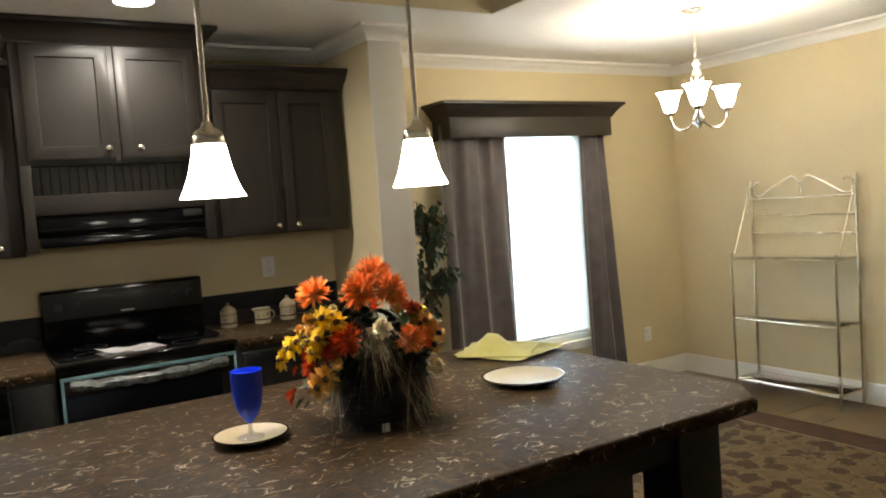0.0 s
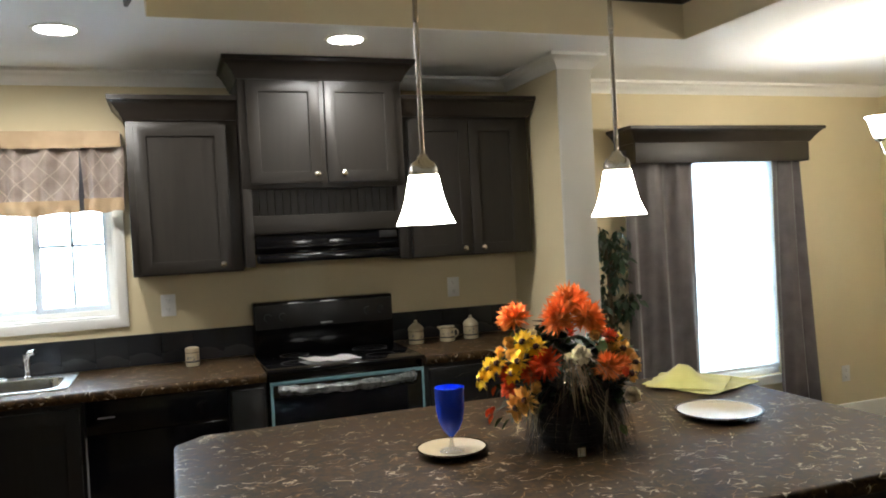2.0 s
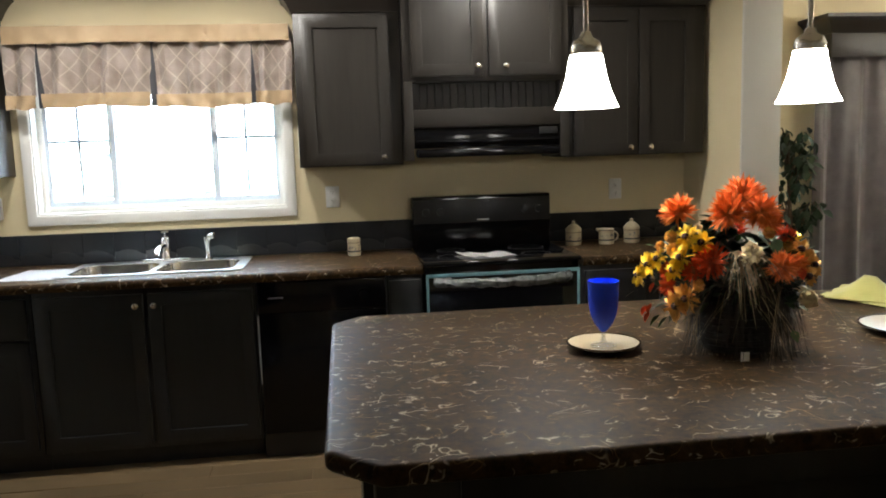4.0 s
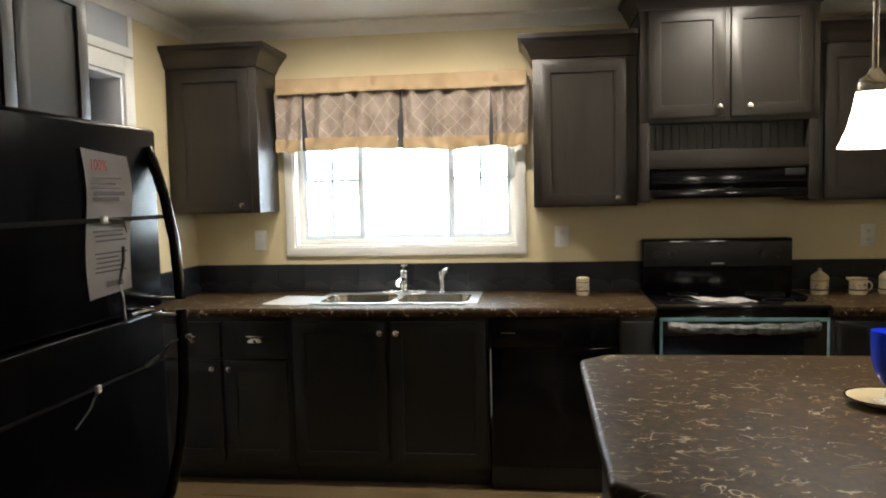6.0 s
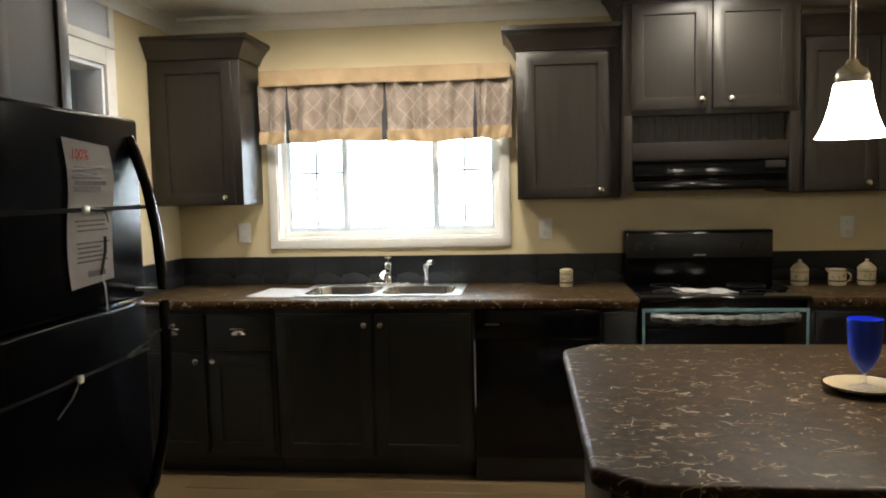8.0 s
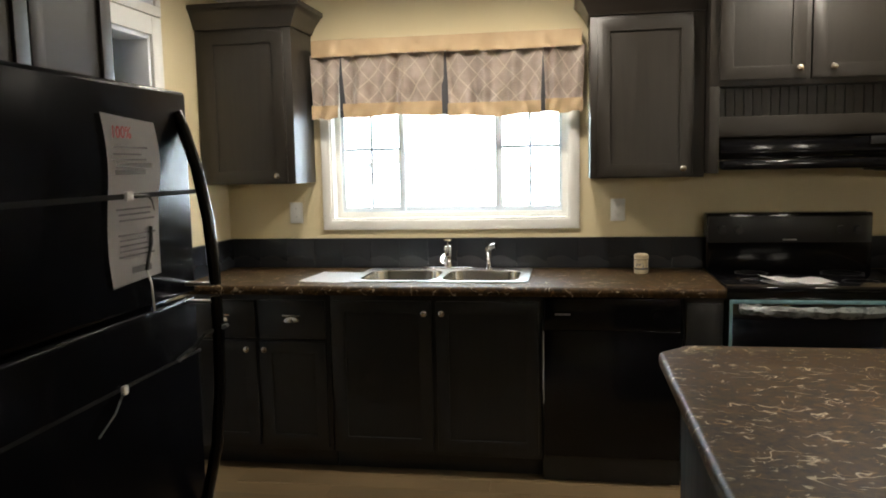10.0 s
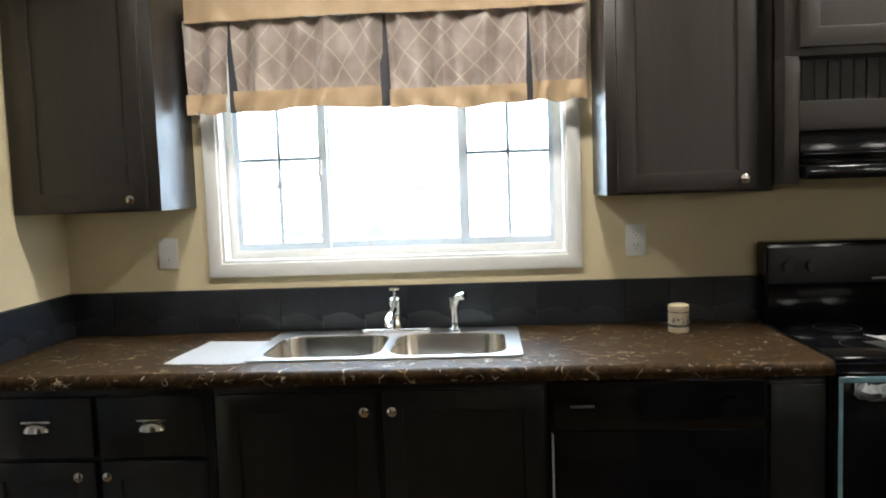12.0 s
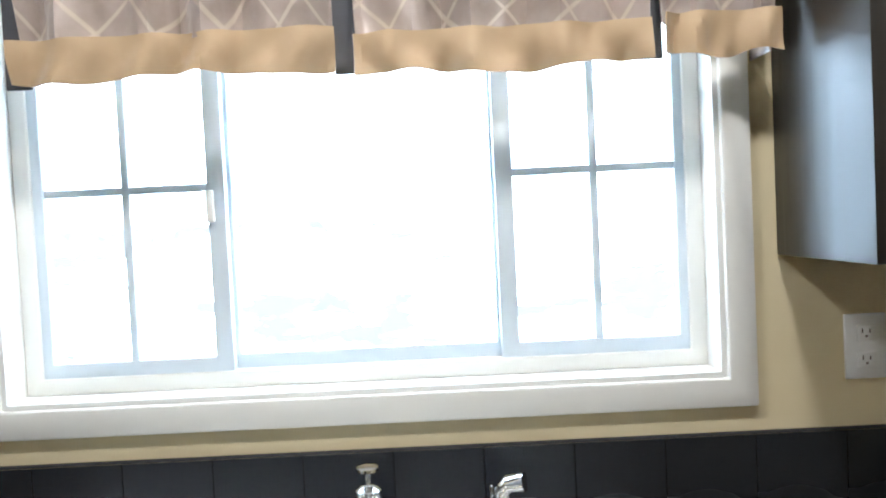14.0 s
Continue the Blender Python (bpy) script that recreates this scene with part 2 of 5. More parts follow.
NICKEL = plain("satin_nickel", (0.62, 0.58, 0.52), 0.25, 1.0, vary=0.08, relief=0.0)
BRASS = plain("pale_brass", (0.80, 0.73, 0.60), 0.25, 1.0, vary=0.1, relief=0.05)
PLASTIC = plain("white_plastic", (0.80, 0.79, 0.76), 0.35, vary=0.03)
INK = plain("dark_print", (0.03, 0.03, 0.035), 0.6)
GREY_INK = plain("grey_print", (0.16, 0.15, 0.16), 0.7)
RED_INK = plain("red_print", (0.45, 0.03, 0.025), 0.6)
PAPER = plain("white_paper", (0.82, 0.82, 0.82), 0.8, vary=0.03, scale=8)
FRIDGE_PAPER = plain("printed_paper", (0.66, 0.64, 0.64), 0.8, vary=0.06, scale=9)
CREAM = plain("cream_china", (0.46, 0.39, 0.26), 0.36, vary=0.06, scale=14, relief=0.0, coat=0.05)
PLATE_RIM = plain("plate_rim", (0.05, 0.03, 0.02), 0.25, vary=0.2, relief=0.0)
BLUE = plain("blue_liquid", (0.018, 0.065, 0.74), 0.15, vary=0.05, relief=0.0)
CLEAR = glass("clear_glass")
PANE = glass("window_glass")
STEM, sn, sl, spn = material("thin_glass")
spn.inputs["Base Color"].default_value = (0.85, 0.88, 0.95, 1)
spn.inputs["Roughness"].default_value = 0.08
see = sn.new("ShaderNodeBsdfTransparent")
thin = sn.new("ShaderNodeMixShader")
thin.inputs[0].default_value = 0.22
sl.new(see.outputs[0], thin.inputs[1])
sl.new(spn.outputs[0], thin.inputs[2])
sl.new(thin.outputs[0], sn["Material Output"].inputs["Surface"])
STRAP = plain("dull_strap", (0.012, 0.012, 0.012), 0.85, vary=0.2)
STRAP.node_tree.nodes["Principled BSDF"].inputs["Specular IOR Level"].default_value = 0.15
FILM = plain("blue_protective_film", (0.17, 0.31, 0.36), 0.3, vary=0.2, scale=20)
WRAP = plain("clear_wrap", (0.11, 0.12, 0.12), 0.28, vary=0.4, scale=25, grain=60, relief=0.8)
NAPKIN = fabric("yellow_napkin", (0.48, 0.46, 0.13), (0.60, 0.57, 0.20), 0.85)
CURTAIN = fabric("taupe_curtain", (0.105, 0.093, 0.095), (0.155, 0.138, 0.14), 0.5)
VALANCE = fabric("taupe_satin", (0.21, 0.165, 0.14), (0.38, 0.31, 0.27), 0.36, trellis=(0.55, 0.46, 0.36))
VALANCE_BAND = fabric("tan_band", (0.40, 0.28, 0.155), (0.48, 0.345, 0.20), 0.6)
PLEAT = fabric("dark_gap_strip", (0.03, 0.03, 0.035), (0.05, 0.05, 0.06), 0.6)
SHADE = glow("lit_glass_shade", (1.0, 0.93, 0.80), SHADE_GLOW)
CAN_LENS = glow("lit_can_lens", (1.0, 0.95, 0.86), CAN_GLOW)
OUTDOORS = outdoors("yard_glow")
LEAF = plain("dark_leaf", (0.018, 0.045, 0.016), 0.4, vary=0.4, scale=9)
LEAF2 = plain("mid_leaf", (0.06, 0.12, 0.035), 0.45, vary=0.4, scale=9)
BARK = plain("bark", (0.10, 0.07, 0.045), 0.85, vary=0.3, scale=20)


# ---- building helpers ----
def thing(name, at, label, category, group="", kind=""):
    ob = new(name)
    ob.empty_display_size = 0.1
    ob.location = at
    return tagged(ob, label, category, group, kind)


def finish(name, bm, mat, smooth=True):
    bmesh.ops.recalc_face_normals(bm, faces=bm.faces)
    me = bpy.data.meshes.new(name)
    bm.to_mesh(me)
    bm.free()
    for mm in (mat if isinstance(mat, (list, tuple)) else [mat]):
        me.materials.append(mm)
    if smooth:
        me.polygons.foreach_set("use_smooth", [True] * len(me.polygons))
        me.set_sharp_from_angle(angle=radians(38))
    return new(name, me)


def part(name, bm, mat, parent, label="", smooth=True):
    """One mesh, built in world places, under a thing or a part."""
    ob = finish(name, bm, mat, smooth)
    ob.parent = parent
    if parent.type == "EMPTY":
        ob.matrix_parent_inverse = Matrix.Translation(parent.location).inverted()
    if label:
        ob["label"] = label
    return ob


def solo(name, bm, mat, label, category="", kind="", group="", smooth=True):
    return tagged(finish(name, bm, mat, smooth), label, category, group, kind)


def box(x0, x1, y0, y1, z0, z1, bevel=0.003, bm=None, seg=2):
    b = bmesh.new()
    bmesh.ops.create_cube(b, size=1)
    for v in b.verts:
        v.co = Vector((x0 + (v.co.x + 0.5) * (x1 - x0), y0 + (v.co.y + 0.5) * (y1 - y0), z0 + (v.co.z + 0.5) * (z1 - z0)))
    if bevel:
        bmesh.ops.bevel(b, geom=b.edges[:], offset=min(bevel, 0.45 * min(abs(x1 - x0), abs(y1 - y0), abs(z1 - z0))), segments=seg, affect="EDGES", profile=0.5)
    return join(bm, b)


def join(bm, b):
    if bm is None:
        return b
    me = bpy.data.meshes.new("t")
    b.to_mesh(me)
    b.free()
    bm.from_mesh(me)
    bpy.data.meshes.remove(me)
    return bm


def lathe(profile, at=(0, 0, 0), seg=28, bm=None, turn=None, closed=False):
    """Turns (radius, height) pairs about the z axis."""
    b = bmesh.new()
    rings = []
    for r, h in profile:
        if r < 1e-5:
            rings.append([b.verts.new((0, 0, h))])
        else:
            rings.append([b.verts.new((r * math.cos(2 * math.pi * i / seg), r * math.sin(2 * math.pi * i / seg), h)) for i in range(seg)])
    for a, c in zip(rings, rings[1:]):
        for i in range(seg):
            j = (i + 1) % seg
            q = [a[i % len(a)], a[j % len(a)], c[j % len(c)], c[i % len(c)]]
            q = list(dict.fromkeys(q))
            if len(q) > 2:
                b.faces.new(q)
    m = Matrix.Translation(at) @ (turn or Matrix())
    bmesh.ops.transform(b, matrix=m, verts=b.verts)
    return join(bm, b)


def tube(points, radius, bm=None, seg=8, taper=None):
    """A round bar along points."""
    b = bmesh.new()
    pts = [Vector(p) for p in points]
    rings = []
    for i, p in enumerate(pts):
        d = (pts[min(i + 1, len(pts) - 1)] - pts[max(i - 1, 0)]).normalized()
        u = d.cross(Vector((0.13, 0.27, 0.95)))
        if u.length < 0.05:
            u = d.cross(Vector((1, 0, 0)))
        u.normalize()
        w = d.cross(u)
        r = radius if taper is None else radius * (1 + (taper - 1) * i / (len(pts) - 1))
        rings.append([b.verts.new(p + r * (math.cos(2 * math.pi * k / seg) * u + math.sin(2 * math.pi * k / seg) * w)) for k in range(seg)])
    for a, c in zip(rings, rings[1:]):
        for k in range(seg):
            b.faces.new((a[k], a[(k + 1) % seg], c[(k + 1) % seg], c[k]))
    b.faces.new(rings[0])
    b.faces.new(rings[-1])
    return join(bm, b)


def arc(centre, radius, a0, a1, steps, plane="xz", squash=1.0):
    out = []
    for i in range(steps + 1):
        a = radians(a0 + (a1 - a0) * i / steps)
        u, w = radius * math.cos(a), radius * squash * math.sin(a)
        c = Vector(centre)
        out.append(c + (Vector((u, 0, w)) if plane == "xz" else Vector((0, u, w)) if plane == "yz" else Vector((u, w, 0))))
    return out


def prism(outline, z0, z1, bevel=0.0, bm=None, seg=3):
    """A flat-topped solid over a plan outline, with rounded top and bottom edges."""
    b = bmesh.new()
    f = b.faces.new([b.verts.new((x, y, z0)) for x, y in outline])
    ext = bmesh.ops.extrude_face_region(b, geom=[f])
    bmesh.ops.translate(b, vec=(0, 0, z1 - z0), verts=[g for g in ext["geom"] if isinstance(g, bmesh.types.BMVert)])
    bmesh.ops.recalc_face_normals(b, faces=b.faces)
    if bevel:
        bmesh.ops.bevel(b, geom=b.edges[:], offset=bevel, segments=seg, affect="EDGES", profile=0.5)
    return join(bm, b)


def moulding(profile, line, bm=None, closed=False):
    """Sweeps (out, up) pairs along a plan line (x, y, z); out points to the left of the way, corners mitred."""
    b = bmesh.new()
    pts = [Vector(p) for p in line]
    k = len(pts)
    rings = []
    for i, p in enumerate(pts):
        d0 = (p - pts[i - 1]).normalized() if (i or closed) else (pts[1] - p).normalized()
        d1 = (pts[(i + 1) % k] - p).normalized() if (i < k - 1 or closed) else d0
        n0, n1 = Vector((-d0.y, d0.x, 0)), Vector((-d1.y, d1.x, 0))
        nn = (n0 + n1).normalized()
        nn = nn / max(0.3, nn.dot(n0))
        rings.append([b.verts.new(p + nn * o + Vector((0, 0, u))) for o, u in profile])
    m = len(profile)
    pairs = list(zip(rings, rings[1:])) + ([(rings[-1], rings[0])] if closed else [])
    for a, c in pairs:
        for j in range(m):
            b.faces.new((a[j], a[(j + 1) % m], c[(j + 1) % m], c[j]))
    if not closed:
        b.faces.new(rings[0])
        b.faces.new(rings[-1])
    return join(bm, b)


def ring_frame(x0, x1, z0, z1, w, y0, y1, bevel=0.003):
    """Four boards round an opening in the x-z plane."""
    return ring_board(x0, x1, z0, z1, w, lambda u, d, h: (u, y0 + d * (y1 - y0), h), bevel)


def ring_board(u0, u1, h0, h1, w, place, bevel):
    """One closed rectangular frame; place turns (across, depth 0 to 1, up) into a point."""
    b = bmesh.new()
    rims = []
    for d in (0, 1):
        for k in (0, w):
            rims.append([b.verts.new(place(u, d, h)) for u, h in ((u0 + k, h0 + k), (u1 - k, h0 + k), (u1 - k, h1 - k), (u0 + k, h1 - k))])
    fo, fi, bo, bi = rims
    for p, q in ((fo, fi), (fi, bi), (bi, bo), (bo, fo)):
        for i in range(4):
            b.faces.new((p[i], p[(i + 1) % 4], q[(i + 1) % 4], q[i]))
    bmesh.ops.recalc_face_normals(b, faces=b.faces)
    if bevel:
        long_edges = [e for e in b.edges if len(e.link_faces) == 2 and e.link_faces[0].normal.angle(e.link_faces[1].normal) > 0.5]
        bmesh.ops.bevel(b, geom=long_edges, offset=bevel, segments=2, affect="EDGES", profile=0.5)
    return b


def spin_to(direction):
    return Vector(direction).to_track_quat("Z", "Y").to_matrix().to_4x4()


# ---- setting ----
LW, RW, BW, FW, TOP = -1.475, 5.72, 4.2, -3.2, 2.46
WX0, WX1, WZ0, WZ1 = -0.872, 0.42, 1.18, 2.05
DX0, DX1, DZ0, DZ1 = 3.62, 4.74, 0.42, 1.98


def wall_with_openings(name, x0, x1, y0, y1, z1, openings, label):
    bm = bmesh.new()
    x = x0
    for ox0, ox1, oz0, oz1 in openings:
        box(x, ox0, y0, y1, 0, z1, 0, bm)
        box(ox0, ox1, y0, y1, 0, oz0, 0, bm)
        box(ox0, ox1, y0, y1, oz1, z1, 0, bm)
        x = ox1
    box(x, x1, y0, y1, 0, z1, 0, bm)
    bmesh.ops.remove_doubles(bm, verts=bm.verts, dist=0.0001)
    return solo(name, bm, WALL, label, "wall", "structure", smooth=False)


floor_ob = solo("floor", box(LW - 0.12, RW, FW, BW, -0.12, 0.0, 0), FLOOR, "brown wood-look plank floor of kitchen and dining area", "floor", "structure", smooth=False)
wall_with_openings("wall_north", LW - 0.12, RW + 0.12, BW, BW + 0.14, TOP, [(WX0, WX1, WZ0, WZ1), (DX0, DX1, DZ0, DZ1)], "warm yellow-beige painted wall with two windows")
solo("wall_east", box(RW, RW + 0.12, FW, BW, 0, TOP, 0), WALL, "yellow-beige painted dining room wall", "wall", "structure", smooth=False)
solo("wall_south", box(LW, RW, FW - 0.12, FW, 0, TOP, 0), WALL, "yellow-beige painted wall at the room's end", "wall", "structure", smooth=False)
DY0, DY1, DTOP = 2.62, 3.445, 2.09
bm = box(LW - 0.12, LW, FW, DY0, 0, TOP, 0)
box(LW - 0.12, LW, DY1, BW, 0, TOP, 0, bm)
box(LW - 0.12, LW, DY0, DY1, DTOP, TOP, 0, bm)
solo("wall_west", bm, WALL, "yellow-beige painted wall with a doorway", "wall", "structure", smooth=False)
PX0, PX1, PY = 2.69, 2.89, 3.55
solo("wall_stub", box(PX0, PX1, PY + 0.004, BW, 0, TOP, 0.004), WALL, "short yellow-beige wall ending the cabinet run", "wall", "structure", smooth=False)
solo("post_face", box(PX0 - 0.002, PX1 + 0.002, PY - 0.012, PY + 0.004, 0, TOP, 0.004), POST_SHADE_TONE, "end face of the short wall, coloured pale grey for its shade", "trim", "structure")

# ceiling with a tray over the island
TX0, TX1, TY0, TY1, TZ = 0.65, 3.23, 0.2, 3.17, 2.74
bm = box(LW - 0.12, TX0, FW, BW, TOP, TOP + 0.1, 0)
box(TX1, RW, FW, BW, TOP, TOP + 0.1, 0, bm)
box(TX0, TX1, TY1, BW, TOP, TOP + 0.1, 0, bm)
box(TX0, TX1, FW, TY0, TOP, TOP + 0.1, 0, bm)
solo("ceiling", bm, CEILING, "white textured ceiling with a raised tray", "ceiling", "structure", smooth=False)
bm = box(TX0 - 0.05, TX1 + 0.05, TY1 - 0.004, TY1 + 0.05, TOP + 0.003, TZ, 0)
box(TX0 - 0.05, TX1 + 0.05, TY0 - 0.05, TY0 + 0.004, TOP + 0.003, TZ, 0, bm)
box(TX0 - 0.05, TX0 + 0.004, TY0 + 0.004, TY1 - 0.004, TOP + 0.003, TZ, 0, bm)
box(TX1 - 0.004, TX1 + 0.05, TY0 + 0.004, TY1 - 0.004, TOP + 0.003, TZ, 0, bm)
box(TX0 - 0.05, TX1 + 0.05, TY0 - 0.05, TY1 + 0.05, TZ, TZ + 0.06, 0, bm)
box(TX0 + 0.004, 0.94, TY0 + 0.004, TY1 - 0.004, 2.64, TZ - 0.001, 0, bm)
solo("ceiling_tray", bm, TRAY_PAINT, "beige painted recess in the ceiling over the island", "ceiling", "structure", smooth=False)
crown_prof = [(0, 0), (0.012, 0), (0.02, 0.018), (0.045, 0.04), (0.06, 0.075), (0.075, 0.082), (0.075, 0.095), (0, 0.095)]
solo("trim_tray", moulding(crown_prof, [(0.942, TY0 + 0.006, 2.638), (3.222, TY0 + 0.006, 2.638), (3.222, TY1 - 0.006, 2.638), (0.942, TY1 - 0.006, 2.638)], closed=True), CROWN_DARK, "glossy dark wood crown moulding inside the ceiling tray", "moulding", "structure")
white_crown = [(0, 0), (0.010, 0), (0.014, 0.012), (0.032, 0.03), (0.052, 0.055), (0.066, 0.062), (0.066, 0.078), (0, 0.078)]
zc = TOP - 0.079
solo("trim_crown", moulding(white_crown, [(RW, FW, zc), (RW, BW, zc), (PX1, BW, zc), (PX1, PY - 0.012, zc), (PX0, PY - 0.012, zc), (PX0, BW, zc), (LW, BW, zc), (LW, FW, zc)]), TRIM, "white crown moulding round the ceiling", "moulding", "structure")
base_prof = [(0, 0), (0.016, 0), (0.016, 0.11), (0.010, 0.135), (0, 0.14)]
solo("baseboard", moulding(base_prof, [(RW, FW, 0), (RW, BW, 0), (PX1, BW, 0), (PX1, PY - 0.012, 0), (PX0, PY - 0.012, 0)]), TRIM, "white painted baseboard in the dining area", "baseboard", "structure")

# doorway in the west wall with a utility room behind
d1 = thing("door_1", (LW, 3.03, 0), "white cased doorway to a pale utility room", "doorway", kind="structure")
bm = box(LW, LW + 0.018, DY1, DY1 + 0.085, 0, DTOP + 0.085)
box(LW, LW + 0.018, DY0 - 0.085, DY0, 0, DTOP + 0.085, 0.003, bm)
box(LW, LW + 0.018, DY0, DY1, DTOP, DTOP + 0.085, 0.003, bm)
part("casing", bm, TRIM, d1, "white door casing")
bm = box(LW - 0.13, LW + 0.002, DY1 - 0.02, DY1 + 0.002, 0, DTOP)
box(LW - 0.13, LW + 0.002, DY0 - 0.002, DY0 + 0.02, 0, DTOP, 0.003, bm)
box(LW - 0.13, LW + 0.002, DY0, DY1, DTOP - 0.02, DTOP + 0.002, 0.003, bm)
part("jamb", bm, UTIL, d1, "pale grey door jamb")
p1 = thing("access_panel", (LW, 3.07, 2.18), "grey panel in a white frame above the doorway", "panel", kind="structure")
bm = box(LW, LW + 0.02, DY0 - 0.085, DY1 + 0.085, 2.18, 2.225)
box(LW, LW + 0.02, DY1 + 0.04, DY1 + 0.085, 2.225, 2.38, 0.003, bm)
box(LW, LW + 0.02, DY0 - 0.085, DY0 - 0.04, 2.225, 2.38, 0.003, bm)
part("frame", bm, TRIM, p1, "white frame")
part("panel", box(LW + 0.001, LW + 0.008, DY0 - 0.04, DY1 + 0.04, 2.225, 2.38, 0.001), GREY_PANEL, p1, "smooth grey panel")
solo("floor_utility", box(-4.2, LW - 0.12, 1.2, BW, -0.12, 0.0, 0), FLOOR, "wood-look floor of the utility room", "floor", "structure", smooth=False)
# unseen ceiling, added to keep the sky's light out of the utility room
solo("ceiling_utility", box(-4.2, LW - 0.12, 1.2, BW, TOP, TOP + 0.1, 0), CEILING, "white ceiling of the utility room", "ceiling", "structure", smooth=False)
# the opening left in the far wall is unseen, added to admit daylight
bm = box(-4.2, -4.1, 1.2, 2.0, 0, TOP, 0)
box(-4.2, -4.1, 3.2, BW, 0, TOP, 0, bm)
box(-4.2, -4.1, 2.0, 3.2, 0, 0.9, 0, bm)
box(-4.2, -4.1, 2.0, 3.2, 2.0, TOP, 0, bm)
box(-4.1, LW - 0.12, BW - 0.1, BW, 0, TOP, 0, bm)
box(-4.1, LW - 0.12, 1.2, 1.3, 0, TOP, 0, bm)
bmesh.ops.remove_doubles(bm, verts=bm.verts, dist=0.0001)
solo("wall_utility", bm, UTIL, "pale grey-white utility room walls with an added unseen daylight opening", "wall", "structure", smooth=False)
d2 = thing("door_2", (-2.6, 4.08, 0), "closed white panelled door in the utility room", "door", kind="structure")
part("leaf", box(-3.1, -2.3, 4.055, 4.095, 0.004, 2.02), UTIL, d2, "white door leaf")
bm = box(-3.19, -3.1, 4.07, 4.1, 0.002, 2.1)
box(-2.3, -2.21, 4.07, 4.1, 0.002, 2.1, 0.003, bm)
box(-3.1, -2.3, 4.07, 4.1, 2.02, 2.1, 0.003, bm)
part("casing", bm, TRIM, d2, "white casing")

# kitchen window
w1 = thing("window_1", (-0.22, BW, WZ0), "white sliding window with muntins above the sink", "window", kind="structure")
part("casing", ring_frame(WX0 - 0.05, WX1 + 0.05, WZ0 - 0.05, WZ1 + 0.05, 0.052, BW - 0.018, BW + 0.002, 0.005), TRIM, w1, "white window casing")
part("reveal", ring_frame(WX0 - 0.002, WX1 + 0.002, WZ0 - 0.002, WZ1 + 0.002, 0.014, BW - 0.008, BW + 0.13, 0.002), TRIM, w1)
part("window_frame", ring_frame(WX0 + 0.012, WX1 - 0.012, WZ0 + 0.012, WZ1 - 0.012, 0.03, BW + 0.06, BW + 0.12), TRIM, w1, "white vinyl frame")
for sx0, sx1, yy in ((-0.845, -0.473, 0.068), (-0.5, 0.055, 0.09), (0.027, 0.395, 0.068)):
    sash = part("sash", ring_frame(sx0, sx1, WZ0 + 0.035, WZ1 - 0.035, 0.034, BW + yy, BW + yy + 0.022), VINYL, w1, "white vinyl sash")
    gx0, gx1, gz0, gz1 = sx0 + 0.03, sx1 - 0.03, WZ0 + 0.065, WZ1 - 0.065
    pane = part("pane", box(gx0, gx1, BW + yy + 0.009, BW + yy + 0.013, gz0, gz1, 0), PANE, sash, "clear glass pane", smooth=False)
    pane.visible_shadow = False
    if yy > 0.08:
        continue
    mx, mw = 0.5 * (gx0 + gx1), 0.0075
    bm = box(mx - mw, mx + mw, BW + yy + 0.003, BW + yy + 0.019, gz0, gz1, 0.002)
    box(gx0, gx1, BW + yy + 0.004, BW + yy + 0.018, 1.566 - mw, 1.566 + mw, 0.002, bm)
    part("muntin", bm, VINYL, sash, "slim white muntins")
part("latch", box(-0.507, -0.492, BW + 0.055, BW + 0.07, 1.50, 1.56, 0.004), PLASTIC, w1, "small white sash latch")

# dining window
w2 = thing("window_2", (4.18, BW, DZ0), "tall white dining room window behind curtains", "window", kind="structure")
part("casing", ring_frame(DX0 - 0.06, DX1 + 0.06, DZ0 - 0.06, DZ1 + 0.06, 0.062, BW - 0.016, BW + 0.002, 0.004), TRIM, w2, "white casing")
part("window_frame", ring_frame(DX0, DX1, DZ0, DZ1, 0.04, BW + 0.05, BW + 0.12), TRIM, w2, "white vinyl frame")
sash = part("sash", ring_frame(DX0 + 0.035, DX1 - 0.035, DZ0 + 0.035, DZ1 - 0.035, 0.035, BW + 0.07, BW + 0.095), TRIM, w2)
pane = part("pane", box(DX0 + 0.065, DX1 - 0.065, BW + 0.08, BW + 0.084, DZ0 + 0.065, DZ1 - 0.065, 0), PANE, sash, smooth=False)
pane.visible_shadow = False
blind_m, bn, bl, bp = material("white_blind")
tr = bn.new("ShaderNodeBsdfTranslucent")
tr.inputs["Color"].default_value = (0.9, 0.93, 0.95, 1)
half = bn.new("ShaderNodeMixShader")
half.inputs[0].default_value = 0.7
bp.inputs["Base Color"].default_value = (0.8, 0.8, 0.8, 1)
bp.inputs["Roughness"].default_value = 0.7
bl.new(bp.outputs[0], half.inputs[1])
bl.new(tr.outputs[0], half.inputs[2])
bl.new(half.outputs[0], bn["Material Output"].inputs["Surface"])
rb = thing("roller_blind", (4.18, BW + 0.03, 0.47), "white translucent window blind drawn down", "blind")
part("cloth", box(DX0 + 0.01, DX1 - 0.01, BW + 0.030, BW + 0.0315, 0.49, DZ1 - 0.005, 0), blind_m, rb, "white translucent cloth", smooth=False)
part("bottom_rail", box(DX0 + 0.01, DX1 - 0.01, BW + 0.022, BW + 0.04, 0.468, 0.492, 0.005), TRIM, rb, "white bottom rail")

# yard outside: a glowing sheet close to the windows stands in for daylight
solo("backdrop", box(-5, 10, 5.6, 5.65, -0.6, 5.5, 0), OUTDOORS, "over-bright glowing backdrop of a hazy yard, standing in for daylight", "backdrop", "structure", smooth=False)
